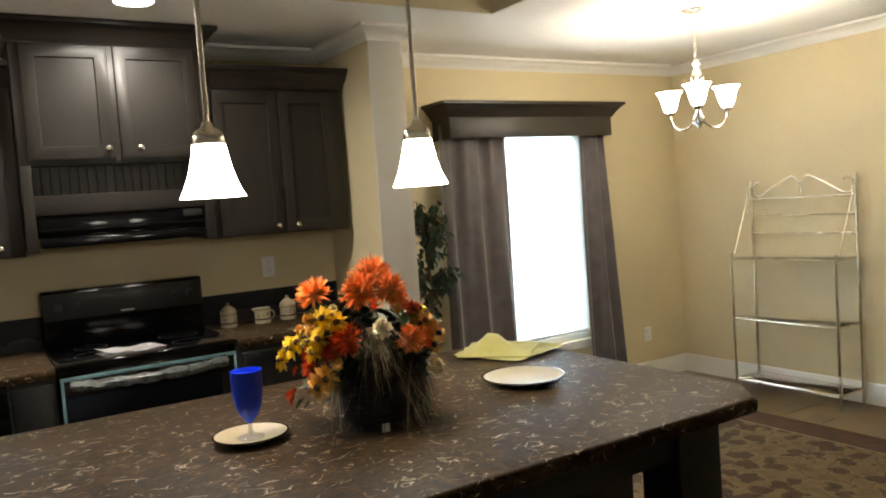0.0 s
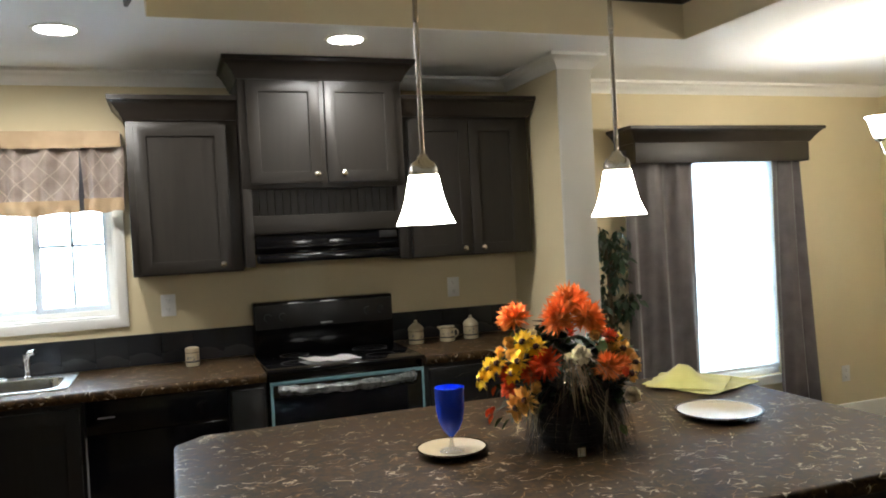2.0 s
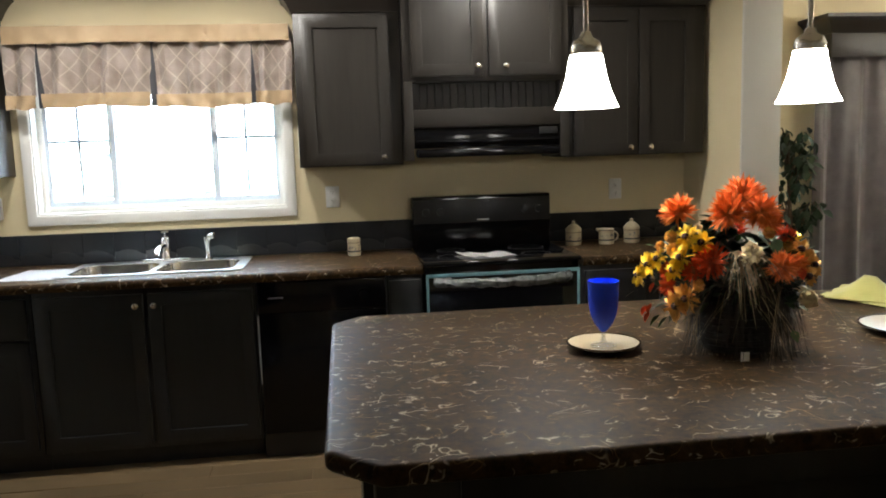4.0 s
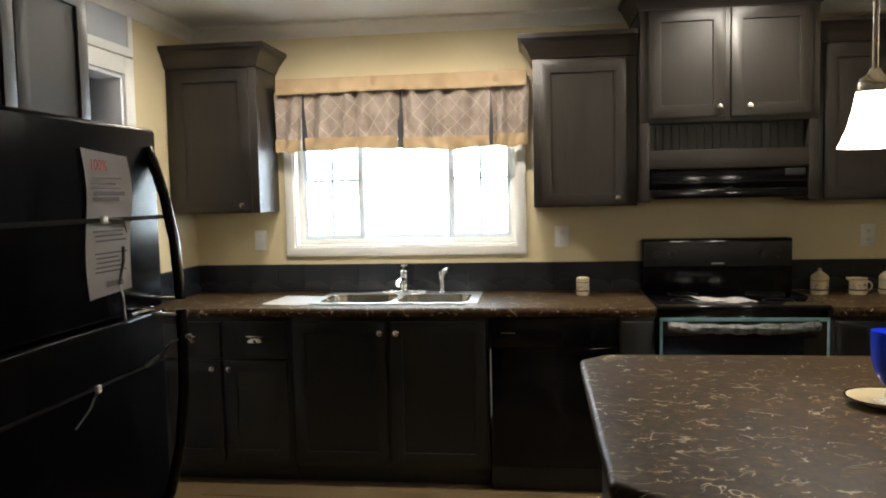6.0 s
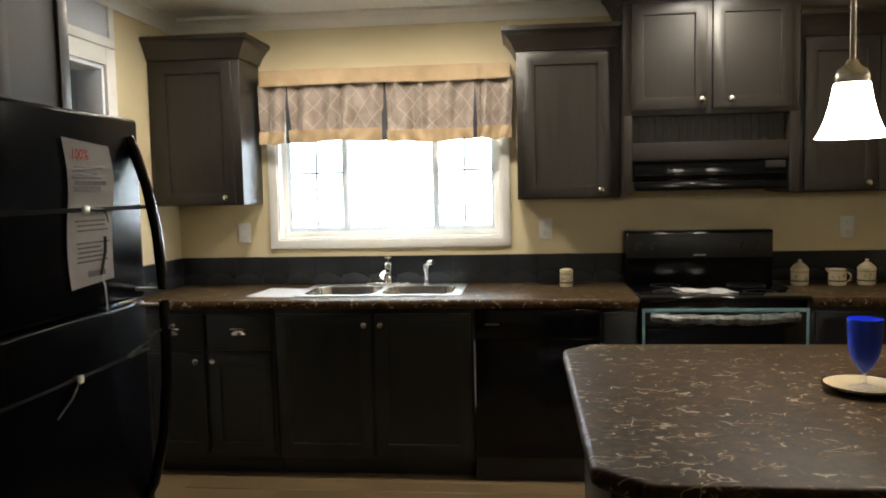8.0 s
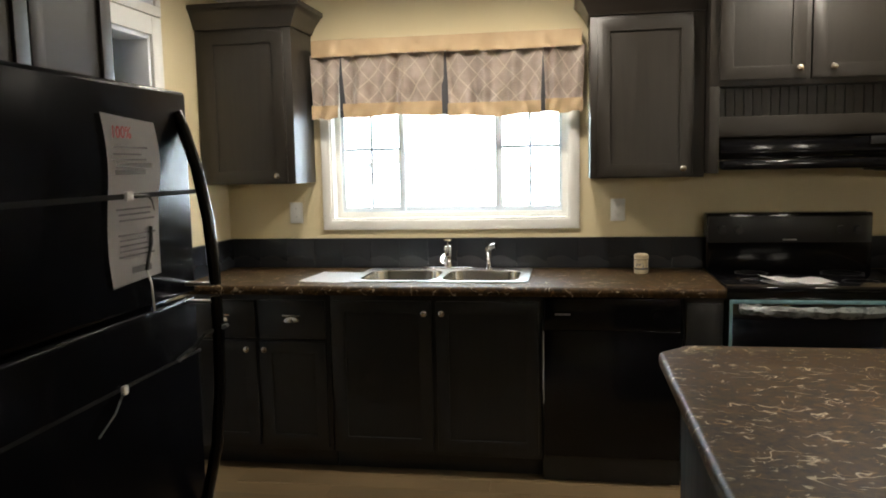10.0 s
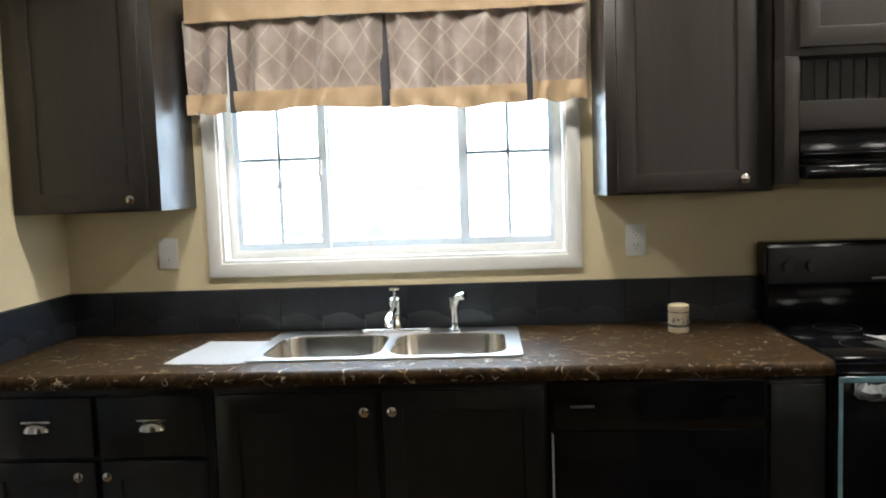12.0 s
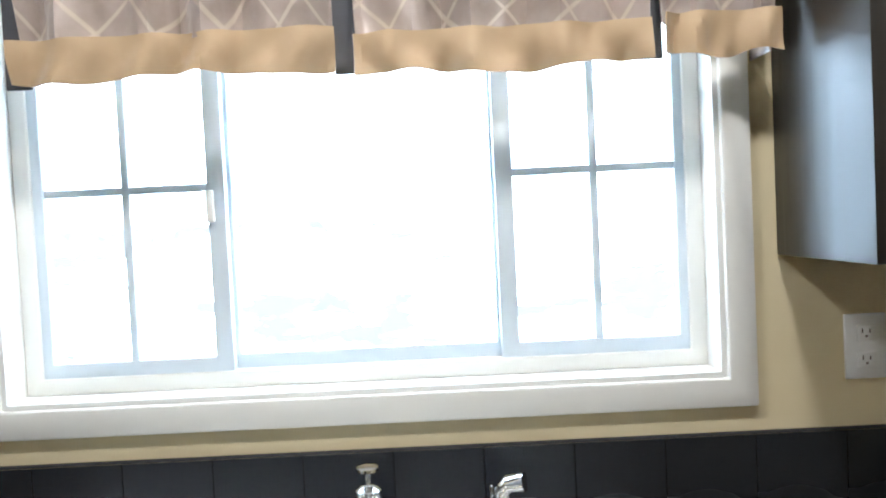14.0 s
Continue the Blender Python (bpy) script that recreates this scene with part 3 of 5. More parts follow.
solo("ground", box(-60, 60, BW + 0.15, 80, -0.75, -0.6, 0), plain("pale_gravel", (0.66, 0.68, 0.70), 0.9, scale=3), "pale ground outside the windows", "ground", "structure", smooth=False)

# ---- kitchen cabinets ----
def knob(parent, at, toward=(0, -1, 0)):
    turn = spin_to(toward)
    return part("knob", lathe([(0.0, 0), (0.006, 0), (0.006, 0.010), (0.012, 0.014), (0.0155, 0.020), (0.0145, 0.026), (0.009, 0.030), (0, 0.031)], at, 18, turn=turn), NICKEL, parent, "round satin nickel knob")


def shaker_door(parent, name, x0, x1, z0, z1, y, mat, label="", rail=0.058, along="x"):
    """A frame-and-panel door whose front lies at y (facing -y), or at x = y facing +x when along is 'y'."""
    def b(u0, u1, d0, d1, w0, w1, bev, bm=None):
        if along == "x":
            return box(u0, u1, y + d0, y + d1, w0, w1, bev, bm)
        return box(y - d1, y - d0, u0, u1, w0, w1, bev, bm)
    place = (lambda u, d, h: (u, y + 0.02 * d, h)) if along == "x" else (lambda u, d, h: (y - 0.02 * d, u, h))
    bm = ring_board(x0, x1, z0, z1, rail, place, 0.0016)
    d = part(name, bm, mat, parent, label)
    part("panel", b(x0 + rail - 0.004, x1 - rail + 0.004, 0.010, 0.018, z0 + rail - 0.004, z1 - rail + 0.004, 0), mat, d)
    return d


cab_crown = [(0, 0), (0.008, 0), (0.012, 0.014), (0.018, 0.02), (0.022, 0.034), (0.046, 0.068), (0.062, 0.088), (0.072, 0.092), (0.072, 0.115), (0, 0.115)]


def crown_on(parent, x0, x1, yf, yb, z, sides="lr", h=1.0):
    line = [(x1, yb, z), (x1, yf, z), (x0, yf, z), (x0, yb, z)]
    if "r" not in sides:
        line = line[1:]
    if "l" not in sides:
        line = line[:-1]
    prof = [(o, u * h) for o, u in cab_crown]
    bm = moulding(prof, line)
    box(x0 + 0.002, x1 - 0.002, yf + 0.002, yb - 0.002, z + 0.09 * h, z + 0.108 * h, 0, bm)
    return part("crown", bm, CROWN_DARK, parent, "stepped dark crown moulding")


def upper_cabinet(x0, x1, yf, z0, z1, doors, label, knob_at, sides, crown_h=1.0):
    c = thing("wall_cabinet", ((x0 + x1) / 2, BW, z0), label, "wall cabinet", "upper kitchen cabinets")
    bm = box(x0, x1, yf + 0.003, BW - 0.002, z0 + 0.004, z1, 0.002)
    part("body", bm, CAB, c)
    for (a, b), k in zip(doors, knob_at):
        d = shaker_door(c, "door", a, b, z0 + 0.012, z1 - 0.03, yf - 0.018, CAB)
        if k is not None:
            knob(d, (k, yf - 0.018, z0 + 0.045))
    crown_on(c, x0, x1, yf, BW - 0.003, z1 - 0.01, sides, crown_h)
    return c


UY = BW - 0.32
upper_cabinet(LW + 0.003, -0.96, UY, 1.39, 2.19, [(-1.425, -1.0)], "dark espresso wall cabinet in the corner beside the window", [-1.045], "r", 1.0)
upper_cabinet(0.515, 1.04, UY, 1.39, 2.165, [(0.55, 0.985)], "dark espresso wall cabinet between window and hood cabinet", [0.94], "l", 1.0)
upper_cabinet(1.895, 2.66, UY, 1.40, 2.185, [(1.935, 2.285), (2.29, 2.60)], "dark espresso double wall cabinet beside the post", [2.235, 2.345], "r", 0.95)

# hood cabinet, taller and deeper, with an open niche
HY = BW - 0.40
c = thing("hood_cabinet", (1.468, BW, 1.41), "tall dark espresso cabinet with open niche above the range hood", "wall cabinet", "upper kitchen cabinets")
part("side", box(1.045, 1.09, HY, BW - 0.002, 1.41, 1.802, 0.002), CAB, c)
part("side", box(1.845, 1.89, HY, BW - 0.002, 1.41, 1.802, 0.002), CAB, c)
part("body", box(1.045, 1.89, HY + 0.002, BW - 0.002, 1.80, 2.37, 0.002), CAB, c)
part("shelf", box(1.09, 1.845, HY + 0.001, BW - 0.004, 1.575, 1.665, 0.002), CAB_FLAT, c)
for i in range(19):
    xa = 1.091 + i * 0.0397
    part("bead_board", box(xa, xa + 0.0388, BW - 0.315, BW - 0.30, 1.664, 1.801, 0.002, seg=1), CAB, c)
for a, b, k in ((1.085, 1.448, 1.418), (1.475, 1.85, 1.558)):
    d = shaker_door(c, "door", a, b, 1.825, 2.345, HY - 0.018, CAB)
    knob(d, (k, HY - 0.018, 1.868))
crown_on(c, 1.045, 1.89, HY, BW - 0.003, 2.35, "lr", 0.92)

hood = thing("range_hood", (1.468, BW, 1.415), "black glossy slide-out range hood under the cabinet", "range hood")
part("body", box(1.095, 1.84, HY + 0.01, BW - 0.01, 1.47, 1.572, 0.004), BLACK, hood)
part("visor", box(1.10, 1.835, HY - 0.035, HY + 0.06, 1.425, 1.468, 0.012, seg=3), BLACK, hood, "rounded black visor")
part("strip", box(1.10, 1.835, HY - 0.006, HY + 0.012, 1.494, 1.512, 0.006), BLACK, hood, "glossy black ledge")
part("switch", box(1.735, 1.83, HY + 0.002, HY + 0.012, 1.53, 1.565, 0.003), BLACK_MATT, hood, "dark switch plate")

# cabinet over the refrigerator
FX = -0.87
c = thing("wall_cabinet", (LW, 1.64, 1.73), "dark espresso cabinet above the refrigerator", "wall cabinet", "upper kitchen cabinets")
part("body", box(LW + 0.002, FX, 1.10, 2.165, 1.664, 2.13, 0.002), CAB, c)
for a, b in ((1.12, 1.46), (1.465, 1.80), (1.805, 2.145)):
    shaker_door(c, "door", a, b, 1.675, 2.115, FX + 0.018, CAB, along="y", rail=0.05)
part("crown", moulding([(o, u * 0.7) for o, u in cab_crown], [(LW + 0.003, 2.165, 2.12), (FX, 2.165, 2.12), (FX, 1.10, 2.12)][::1]), CROWN_DARK, c)

# base cabinets
BY = 3.575


def base_unit(x0, x1, label, hollow=False):
    c = thing("base_cabinet", ((x0 + x1) / 2, BY + 0.3, 0), label, "base cabinet", "base kitchen cabinets")
    if hollow:
        part("face_frame", box(x0 + 0.001, x1 - 0.001, BY + 0.018, BY + 0.036, 0.10, 0.878, 0.002), BASE_CAB, c)
        part("side_panel", box(x0 + 0.001, x0 + 0.019, BY + 0.036, BW - 0.004, 0.10, 0.878, 0.002), BASE_CAB, c)
        part("side_panel", box(x1 - 0.019, x1 - 0.001, BY + 0.036, BW - 0.004, 0.10, 0.878, 0.002), BASE_CAB, c)
        part("back_panel", box(x0 + 0.019, x1 - 0.019, BW - 0.012, BW - 0.004, 0.10, 0.878, 0.002), BASE_CAB, c)
        part("bottom_panel", box(x0 + 0.019, x1 - 0.019, BY + 0.036, BW - 0.012, 0.10, 0.118, 0.002), BASE_CAB, c)
    else:
        part("body", box(x0 + 0.001, x1 - 0.001, BY + 0.018, BW - 0.004, 0.10, 0.878, 0.002), BASE_CAB, c)
    part("toe_kick", box(x0 + 0.001, x1 - 0.001, BY + 0.075, BW - 0.004, 0.003, 0.10, 0.002), BASE_CAB, c)
    return c


def cup_pull(parent, x, z, y):
    b = bmesh.new()
    bmesh.ops.create_uvsphere(b, u_segments=20, v_segments=10, radius=1)
    bmesh.ops.delete(b, geom=[v for v in b.verts if v.co.z < -0.05 or v.co.y > 0.05], context="VERTS")
    for v in b.verts:
        v.co = Vector((x + v.co.x * 0.043, y + v.co.y * 0.026, z - 0.012 + v.co.z * 0.030))
    bmesh.ops.solidify(b, geom=b.faces[:], thickness=0.002)
    box(x - 0.046, x + 0.046, y - 0.003, y + 0.001, z + 0.012, z + 0.02, 0.001, b)
    return part("cup_pull", b, NICKEL, parent, "satin nickel cup pull")


c = base_unit(LW + 0.002, -0.715, "black base cabinet with two drawers over two doors")
for a, b, kx in ((-1.435, -1.085, -1.126), (-1.065, -0.735, -1.036)):
    dr = part("drawer", box(a, b, BY - 0.002, BY + 0.018, 0.66, 0.845, 0.004), BASE_CAB, c)
    cup_pull(dr, (a + b) / 2, 0.755, BY - 0.002)
    d = shaker_door(c, "door", a, b, 0.125, 0.645, BY - 0.002, BASE_CAB)
    knob(d, (kx, BY - 0.002, 0.607))
c = base_unit(-0.713, 0.29, "black sink base cabinet with two doors", True)
for a, b, kx in ((-0.695, -0.222, -0.25), (-0.198, 0.275, -0.168)):
    d = shaker_door(c, "door", a, b, 0.125, 0.845, BY - 0.002, BASE_CAB)
    knob(d, (kx, BY - 0.002, 0.792))
c = base_unit(0.912, 1.086, "narrow black filler cabinet beside the range")
part("door", box(0.922, 1.076, BY, BY + 0.018, 0.125, 0.845, 0.004), BASE_CAB, c)
c = base_unit(1.872, 2.688, "black base cabinet beside the range")
for a, b, kx in ((1.90, 2.27, 2.235), (2.29, 2.66, 2.325)):
    d = shaker_door(c, "door", a, b, 0.125, 0.845, BY - 0.002, BASE_CAB)
    knob(d, (kx, BY - 0.002, 0.792))

dw = thing("dishwasher", (0.6, BY + 0.3, 0), "black built-in dishwasher with dial", "dishwasher")
part("body", box(0.294, 0.908, BY + 0.02, BW - 0.01, 0.003, 0.876, 0.003), BLACK_MATT, dw)
part("door", box(0.302, 0.902, BY - 0.012, BY + 0.02, 0.13, 0.72, 0.003), BLACK, dw, "glossy black door")
cp = part("control_panel", box(0.302, 0.902, BY - 0.014, BY + 0.02, 0.722, 0.868, 0.003), BLACK, dw, "black control panel")
part("dial", lathe([(0.0, 0.0), (0.036, 0), (0.036, 0.006), (0.030, 0.007), (0.026, 0.022), (0, 0.024)], (0.80, BY - 0.014, 0.79), 24, turn=spin_to((0, -1, 0))), BLACK, cp, "round black dial")
part("badge", box(0.35, 0.42, BY - 0.016, BY - 0.013, 0.79, 0.798, 0.001), GREY_INK, cp)
# the strip's shine is put into a pale grey colour, not reflected
part("edge_strip", box(0.2955, 0.3005, BY - 0.014, BY + 0.01, 0.38, 0.71, 0.001), GREY_PANEL, dw, "edge strip coloured pale grey for a metal shine")
part("kick_plate", box(0.304, 0.90, BY + 0.045, BY + 0.06, 0.003, 0.122, 0.003), BLACK_MATT, dw)

# counters
CF = 3.53


def counter_slab(name, x0, x1, label, hole=None):
    bm = bmesh.new()
    z0, z1, yb = 0.88, 0.92, BW - 0.022
    if hole:
        hx0, hx1, hy0, hy1 = hole
        box(x0, x1, hy1, yb, z0, z1, 0, bm)
        box(x0, hx0, hy0, hy1, z0, z1, 0, bm)
        box(hx1, x1, hy0, hy1, z0, z1, 0, bm)
        box(x0, x1, CF + 0.02, hy0, z0, z1, 0, bm)
    else:
        box(x0, x1, CF + 0.02, yb, z0, z1, 0, bm)
    prof = [(CF + 0.02, z1)] + [(CF + 0.018 - 0.018 * math.sin(a), z1 - 0.018 + 0.018 * math.cos(a)) for a in (0.3, 0.7, 1.1, 1.57)] + [(CF, z0 + 0.012), (CF + 0.006, z0 - 0.002), (CF + 0.02, z0)]
    rows = [[bm.verts.new((x, y, z)) for y, z in prof] for x in (x0, x1)]
    for j in range(len(prof) - 1):
        bm.faces.new((rows[0][j], rows[0][j + 1], rows[1][j + 1], rows[1][j]))
    bm.faces.new(rows[0])
    bm.faces.new(rows[1])
    return solo(name, bm, STONE, label, "countertop")


counter_slab("countertop", LW + 0.003, 1.084, "dark brown stone-look laminate countertop with cream flecks", (-0.625, 0.205, 3.70, 4.12))
counter_slab("countertop", 1.874, 2.688, "short dark brown stone-look laminate countertop beside the range")

# double sink
SX0, SX1, SY0, SY1, SZ = -0.645, 0.225, 3.665, 4.145, 0.922
sink = thing("kitchen_sink", (-0.21, 3.9, 0.92), "double-bowl stainless steel drop-in sink", "sink")


def rounded(x0, x1, y0, y1, r, steps=5):
    out = []
    for cx, cy, a in ((x1 - r, y1 - r, 0), (x0 + r, y1 - r, 90), (x0 + r, y0 + r, 180), (x1 - r, y0 + r, 270)):
        for i in range(steps + 1):
            t = radians(a + 90 * i / steps)
            out.append((cx + r * math.cos(t), cy + r * math.sin(t)))
    return out


BOWLS = ((-0.605, -0.225, 3.70, 4.045), (-0.195, 0.175, 3.70, 4.045))
b = bmesh.new()
outer = rounded(SX0, SX1, SY0, SY1, 0.03)
loops = [[b.verts.new((x, y, SZ + 0.004)) for x, y in outer]]
edges = [b.edges.new((loops[0][i], loops[0][(i + 1) % len(outer)])) for i in range(len(outer))]
low = [b.verts.new((x + (0.004 if x > 0 else -0.004) * 0, y, SZ - 0.001)) for x, y in outer]
for i in range(len(outer)):
    b.faces.new((loops[0][i], loops[0][(i + 1) % len(outer)], low[(i + 1) % len(outer)], low[i]))
for bx in BOWLS:
    lp = [b.verts.new((x, y, SZ + 0.004)) for x, y in rounded(*bx, 0.075, 7)]
    edges += [b.edges.new((lp[i], lp[(i + 1) % len(lp)])) for i in range(len(lp))]
bmesh.ops.triangle_fill(b, edges=edges, use_beauty=True)
part("rim", b, STEEL, sink, "polished steel rim")
for bx in BOWLS:
    b = bmesh.new()
    rings = []
    for inset, z in ((0, 0.926), (0.004, 0.918), (0.012, 0.79), (0.026, 0.762), (0.06, 0.75), (0.14, 0.747)):
        rings.append([b.verts.new((x, y, z)) for x, y in rounded(bx[0] + inset, bx[1] - inset, bx[2] + inset, bx[3] - inset, max(0.075 - inset * 0.3, 0.02), 7)])
    for a, c2 in zip(rings, rings[1:]):
        for i in range(len(a)):
            b.faces.new((a[i], a[(i + 1) % len(a)], c2[(i + 1) % len(a)], c2[i]))
    b.faces.new(rings[-1])
    bowl = part("bowl", b, SINK_STEEL, sink, "brushed steel bowl")
    part("drain", lathe([(0.04, 0.002), (0.036, 0.004), (0.03, 0.001), (0, 0.001)], ((bx[0] + bx[1]) / 2, (bx[2] + bx[3]) / 2, 0.748), 24), CHROME, bowl, "round chrome drain")

fc = thing("faucet", (-0.215, 4.09, 0.926), "chrome single-handle kitchen faucet on the sink", "faucet")
part("deck_plate", prism(rounded(-0.345, -0.085, 4.062, 4.118, 0.027), 0.926, 0.942, 0.005), CHROME, fc, "long chrome deck plate")
part("column", lathe([(0.026, 0), (0.024, 0.02), (0.020, 0.03), (0.020, 0.085), (0.023, 0.09), (0.022, 0.105), (0.012, 0.112), (0, 0.113)], (-0.215, 4.09, 0.942), 24), CHROME, fc)
part("spout", tube([(-0.215, 4.085, 1.005), (-0.215, 4.04, 1.015), (-0.215, 3.96, 1.012), (-0.215, 3.90, 1.0), (-0.215, 3.89, 0.985)], 0.013, seg=14), CHROME, fc, "straight chrome spout")
part("lever", lathe([(0.004, 0), (0.005, 0.018), (0.012, 0.022), (0.019, 0.026), (0.018, 0.031), (0, 0.033)], (-0.215, 4.09, 1.053), 20), CHROME, fc, "round flat chrome lever cap")
sp = thing("side_sprayer", (0.0, 4.09, 0.926), "chrome side sprayer beside the faucet", "sprayer")
part("base", lathe([(0.022, 0), (0.021, 0.008), (0.014, 0.014), (0.0125, 0.03), (0, 0.03)], (0.0, 4.09, 0.926), 20), CHROME, sp)
part("head", tube([(0.0, 4.09, 0.95), (0.001, 4.09, 1.01), (0.004, 4.088, 1.035), (0.016, 4.08, 1.05), (0.04, 4.07, 1.054)], 0.0125, seg=12, taper=1.25), CHROME, sp, "angled chrome spray head")
part("trigger", box(-0.016, -0.010, 4.085, 4.095, 1.0, 1.045, 0.002), CHROME, sp)

# loose things on the counter
b = bmesh.new()
pw = [[b.verts.new((-0.885 + 0.02 * v / 6 + (0.258 - 0.03 * v / 6) * u / 6, 3.648 + 0.352 * v / 6, 0.9225 + 0.0015 * math.sin(u * 1.1 + v) + (0.004 if u == 0 else 0))) for u in range(7)] for v in range(7)]
for v in range(6):
    for u in range(6):
        b.faces.new((pw[v][u], pw[v][u + 1], pw[v + 1][u + 1], pw[v + 1][u]))
bmesh.ops.solidify(b, geom=b.faces[:], thickness=0.0008)
tagged(finish("paper_sheet", b, PAPER), "plain white paper sheet lying beside the sink", "paper")


def canister(name, at, r, h, label, lid=True, category="canister"):
    x, y, z = at
    c = thing(name, at, label, category)
    part("body", lathe([(0, 0.001), (r * 0.96, 0.001), (r * 1.02, 0.01), (r, 0.018), (r, h * 0.72), (r * 1.03, h * 0.75), (r * 0.98, h * 0.78), (0, h * 0.78)], at, 32), CREAM, c, "cream glazed china")
    bm = lathe([(r * 1.015, h * 0.70), (r * 1.035, h * 0.715), (r * 1.015, h * 0.73)], at, 32)
    lathe([(r * 1.01, 0.020), (r * 1.03, 0.024), (r * 1.01, 0.028)], at, 32, bm)
    part("band", bm, INK, c, "thin dark painted bands")["kind"] = "stuff"
    b = bmesh.new()
    rng = random.Random(int(x * 1000))
    for i in range(9):
        a = -1.57 + rng.uniform(-0.9, 0.9)
        zz = z + h * rng.uniform(0.28, 0.58)
        p = Vector((x + r * 1.008 * math.cos(a), y + r * 1.008 * math.sin(a), zz))
        lathe([(0, 0), (rng.uniform(0.003, 0.006), 0.0005), (0, 0.001)], p, 8, b, spin_to((math.cos(a), math.sin(a), 0)))
    part("painted_sprig", b, GREY_INK, c, "grey painted sprigs")["kind"] = "stuff"
    return c


can = canister("canister", (0.768, 4.0, 0.921), 0.034, 0.098, "small cream china canister with dark bands on the counter")
part("lid", lathe([(0.034, 0), (0.036, 0.006), (0.034, 0.016), (0.022, 0.021), (0, 0.022)], (0.768, 4.0, 0.9975), 28), CREAM, can)
for x in (1.968, 2.30):
    j = canister("sugar_jar", (x, 4.0, 0.921), 0.043, 0.10, "cream china jar with peaked lid beside the range", category="jar")
    part("lid", lathe([(0.043, 0), (0.045, 0.006), (0.038, 0.018), (0.020, 0.034), (0.008, 0.040), (0.010, 0.046), (0.008, 0.054), (0, 0.056)], (x, 4.0, 0.999), 28), CREAM, j, "peaked lid with knob")
mug = canister("creamer_jug", (2.15, 3.985, 0.921), 0.042, 0.108, "cream china creamer jug with handle", category="jug")
part("handle", tube(arc((2.192, 3.985, 0.963), 0.024, -80, 85, 9), 0.005, seg=8), CREAM, mug)
part("lip", tube([(2.112, 3.985, 0.995), (2.102, 3.985, 1.0), (2.093, 3.985, 1.007)], 0.012, seg=8, taper=0.5), CREAM, mug, "pouring lip")

# outlets
def outlet(x, z, w=0.075, duplex=True, y=BW):
    o = thing("wall_outlet", (x, y, z), "white plastic wall outlet plate", "outlet", "wall outlets")
    pl = part("plate", box(x - w / 2, x + w / 2, y - 0.006, y - 0.0005, z - 0.058, z + 0.058, 0.003), PLASTIC, o)
    for dz in (-0.024, 0.024):
        so = part("socket", box(x - 0.017, x + 0.017, y - 0.0085, y - 0.005, z + dz - 0.014, z + dz + 0.014, 0.004), PLASTIC, pl) if duplex else pl
    b = bmesh.new()
    for dz in (-0.024, 0.024):
        if duplex:
            box(x - 0.008, x - 0.006, y - 0.0092, y - 0.008, z + dz, z + dz + 0.008, 0, b)
            box(x + 0.005, x + 0.007, y - 0.0092, y - 0.008, z + dz, z + dz + 0.007, 0, b)
            box(x - 0.002, x + 0.002, y - 0.0092, y - 0.008, z + dz - 0.008, z + dz - 0.004, 0, b)
        else:
            box(x - 0.002, x + 0.002, y - 0.0075, y - 0.005, z + dz - 0.002, z + dz + 0.002, 0, b)
    part("slot", b, INK, pl, "dark slots")["kind"] = "stuff"
    return o


outlet(-1.08, 1.226, duplex=False)
outlet(0.665, 1.225)
outlet(2.277, 1.21)
o = outlet(5.30, 0.36)

# range
rg = thing("electric_range", (1.478, 3.88, 0), "black glass-top electric range with wrapped oven handle", "range")
part("body", box(1.092, 1.866, BY + 0.01, BW - 0.02, 0.003, 0.905, 0.004), BLACK, rg)
part("cooktop", box(1.089, 1.869, 3.545, BW - 0.07, 0.905, 0.928, 0.006), BLACK_GLASS, rg, "black glass cooktop")
bg = part("backguard", prism([(1.092, 4.10), (1.866, 4.10), (1.866, BW - 0.006), (1.092, BW - 0.006)], 0.92, 1.208, 0.01), BLACK, rg, "tall black back panel")
part("control_panel", box(1.10, 1.858, 4.088, 4.102, 1.062, 1.19, 0.004), BLACK_MATT, bg, "dark control panel")
for x in (1.165, 1.245, 1.715, 1.795):
    part("knob", lathe([(0, 0), (0.021, 0), (0.019, 0.018), (0, 0.02)], (x, 4.088, 1.125), 20, turn=spin_to((0, -1, 0))), BLACK_MATT, bg, "black control knob")
part("badge", box(1.45, 1.515, 4.086, 4.089, 1.072, 1.08, 0.001), STEEL, bg)
for x, y, r in ((1.27, 3.70, 0.095), (1.68, 3.70, 0.075), (1.28, 3.97, 0.075), (1.69, 3.97, 0.095)):
    part("burner_ring", lathe([(r - 0.004, 0.9285), (r - 0.004, 0.9292), (r, 0.9292), (r, 0.9285)], (x, y, 0), 40), BLACK_MATT, rg, "thin grey burner ring")
od = part("oven_door", box(1.098, 1.862, 3.548, BY + 0.012, 0.20, 0.872, 0.006), BLACK_GLASS, rg, "black glass oven door")
bm = box(1.10, 1.86, 3.5445, 3.5475, 0.853, 0.870, 0.001)
box(1.10, 1.112, 3.5445, 3.5475, 0.25, 0.854, 0.001, bm)
box(1.848, 1.86, 3.5445, 3.5475, 0.25, 0.854, 0.001, bm)
part("film_tape", bm, FILM, od, "blue protective film edging")
hp = [(1.15, 3.535, 0.836), (1.165, 3.505, 0.836), (1.25, 3.494, 0.832), (1.40, 3.490, 0.826), (1.55, 3.490, 0.826), (1.70, 3.494, 0.832), (1.785, 3.505, 0.838), (1.80, 3.535, 0.838)]
b = bmesh.new()
tube(hp, 0.012, b, 10)
part("handle", b, BLACK, od, "bowed oven handle")
rng = random.Random(4)
wp = []
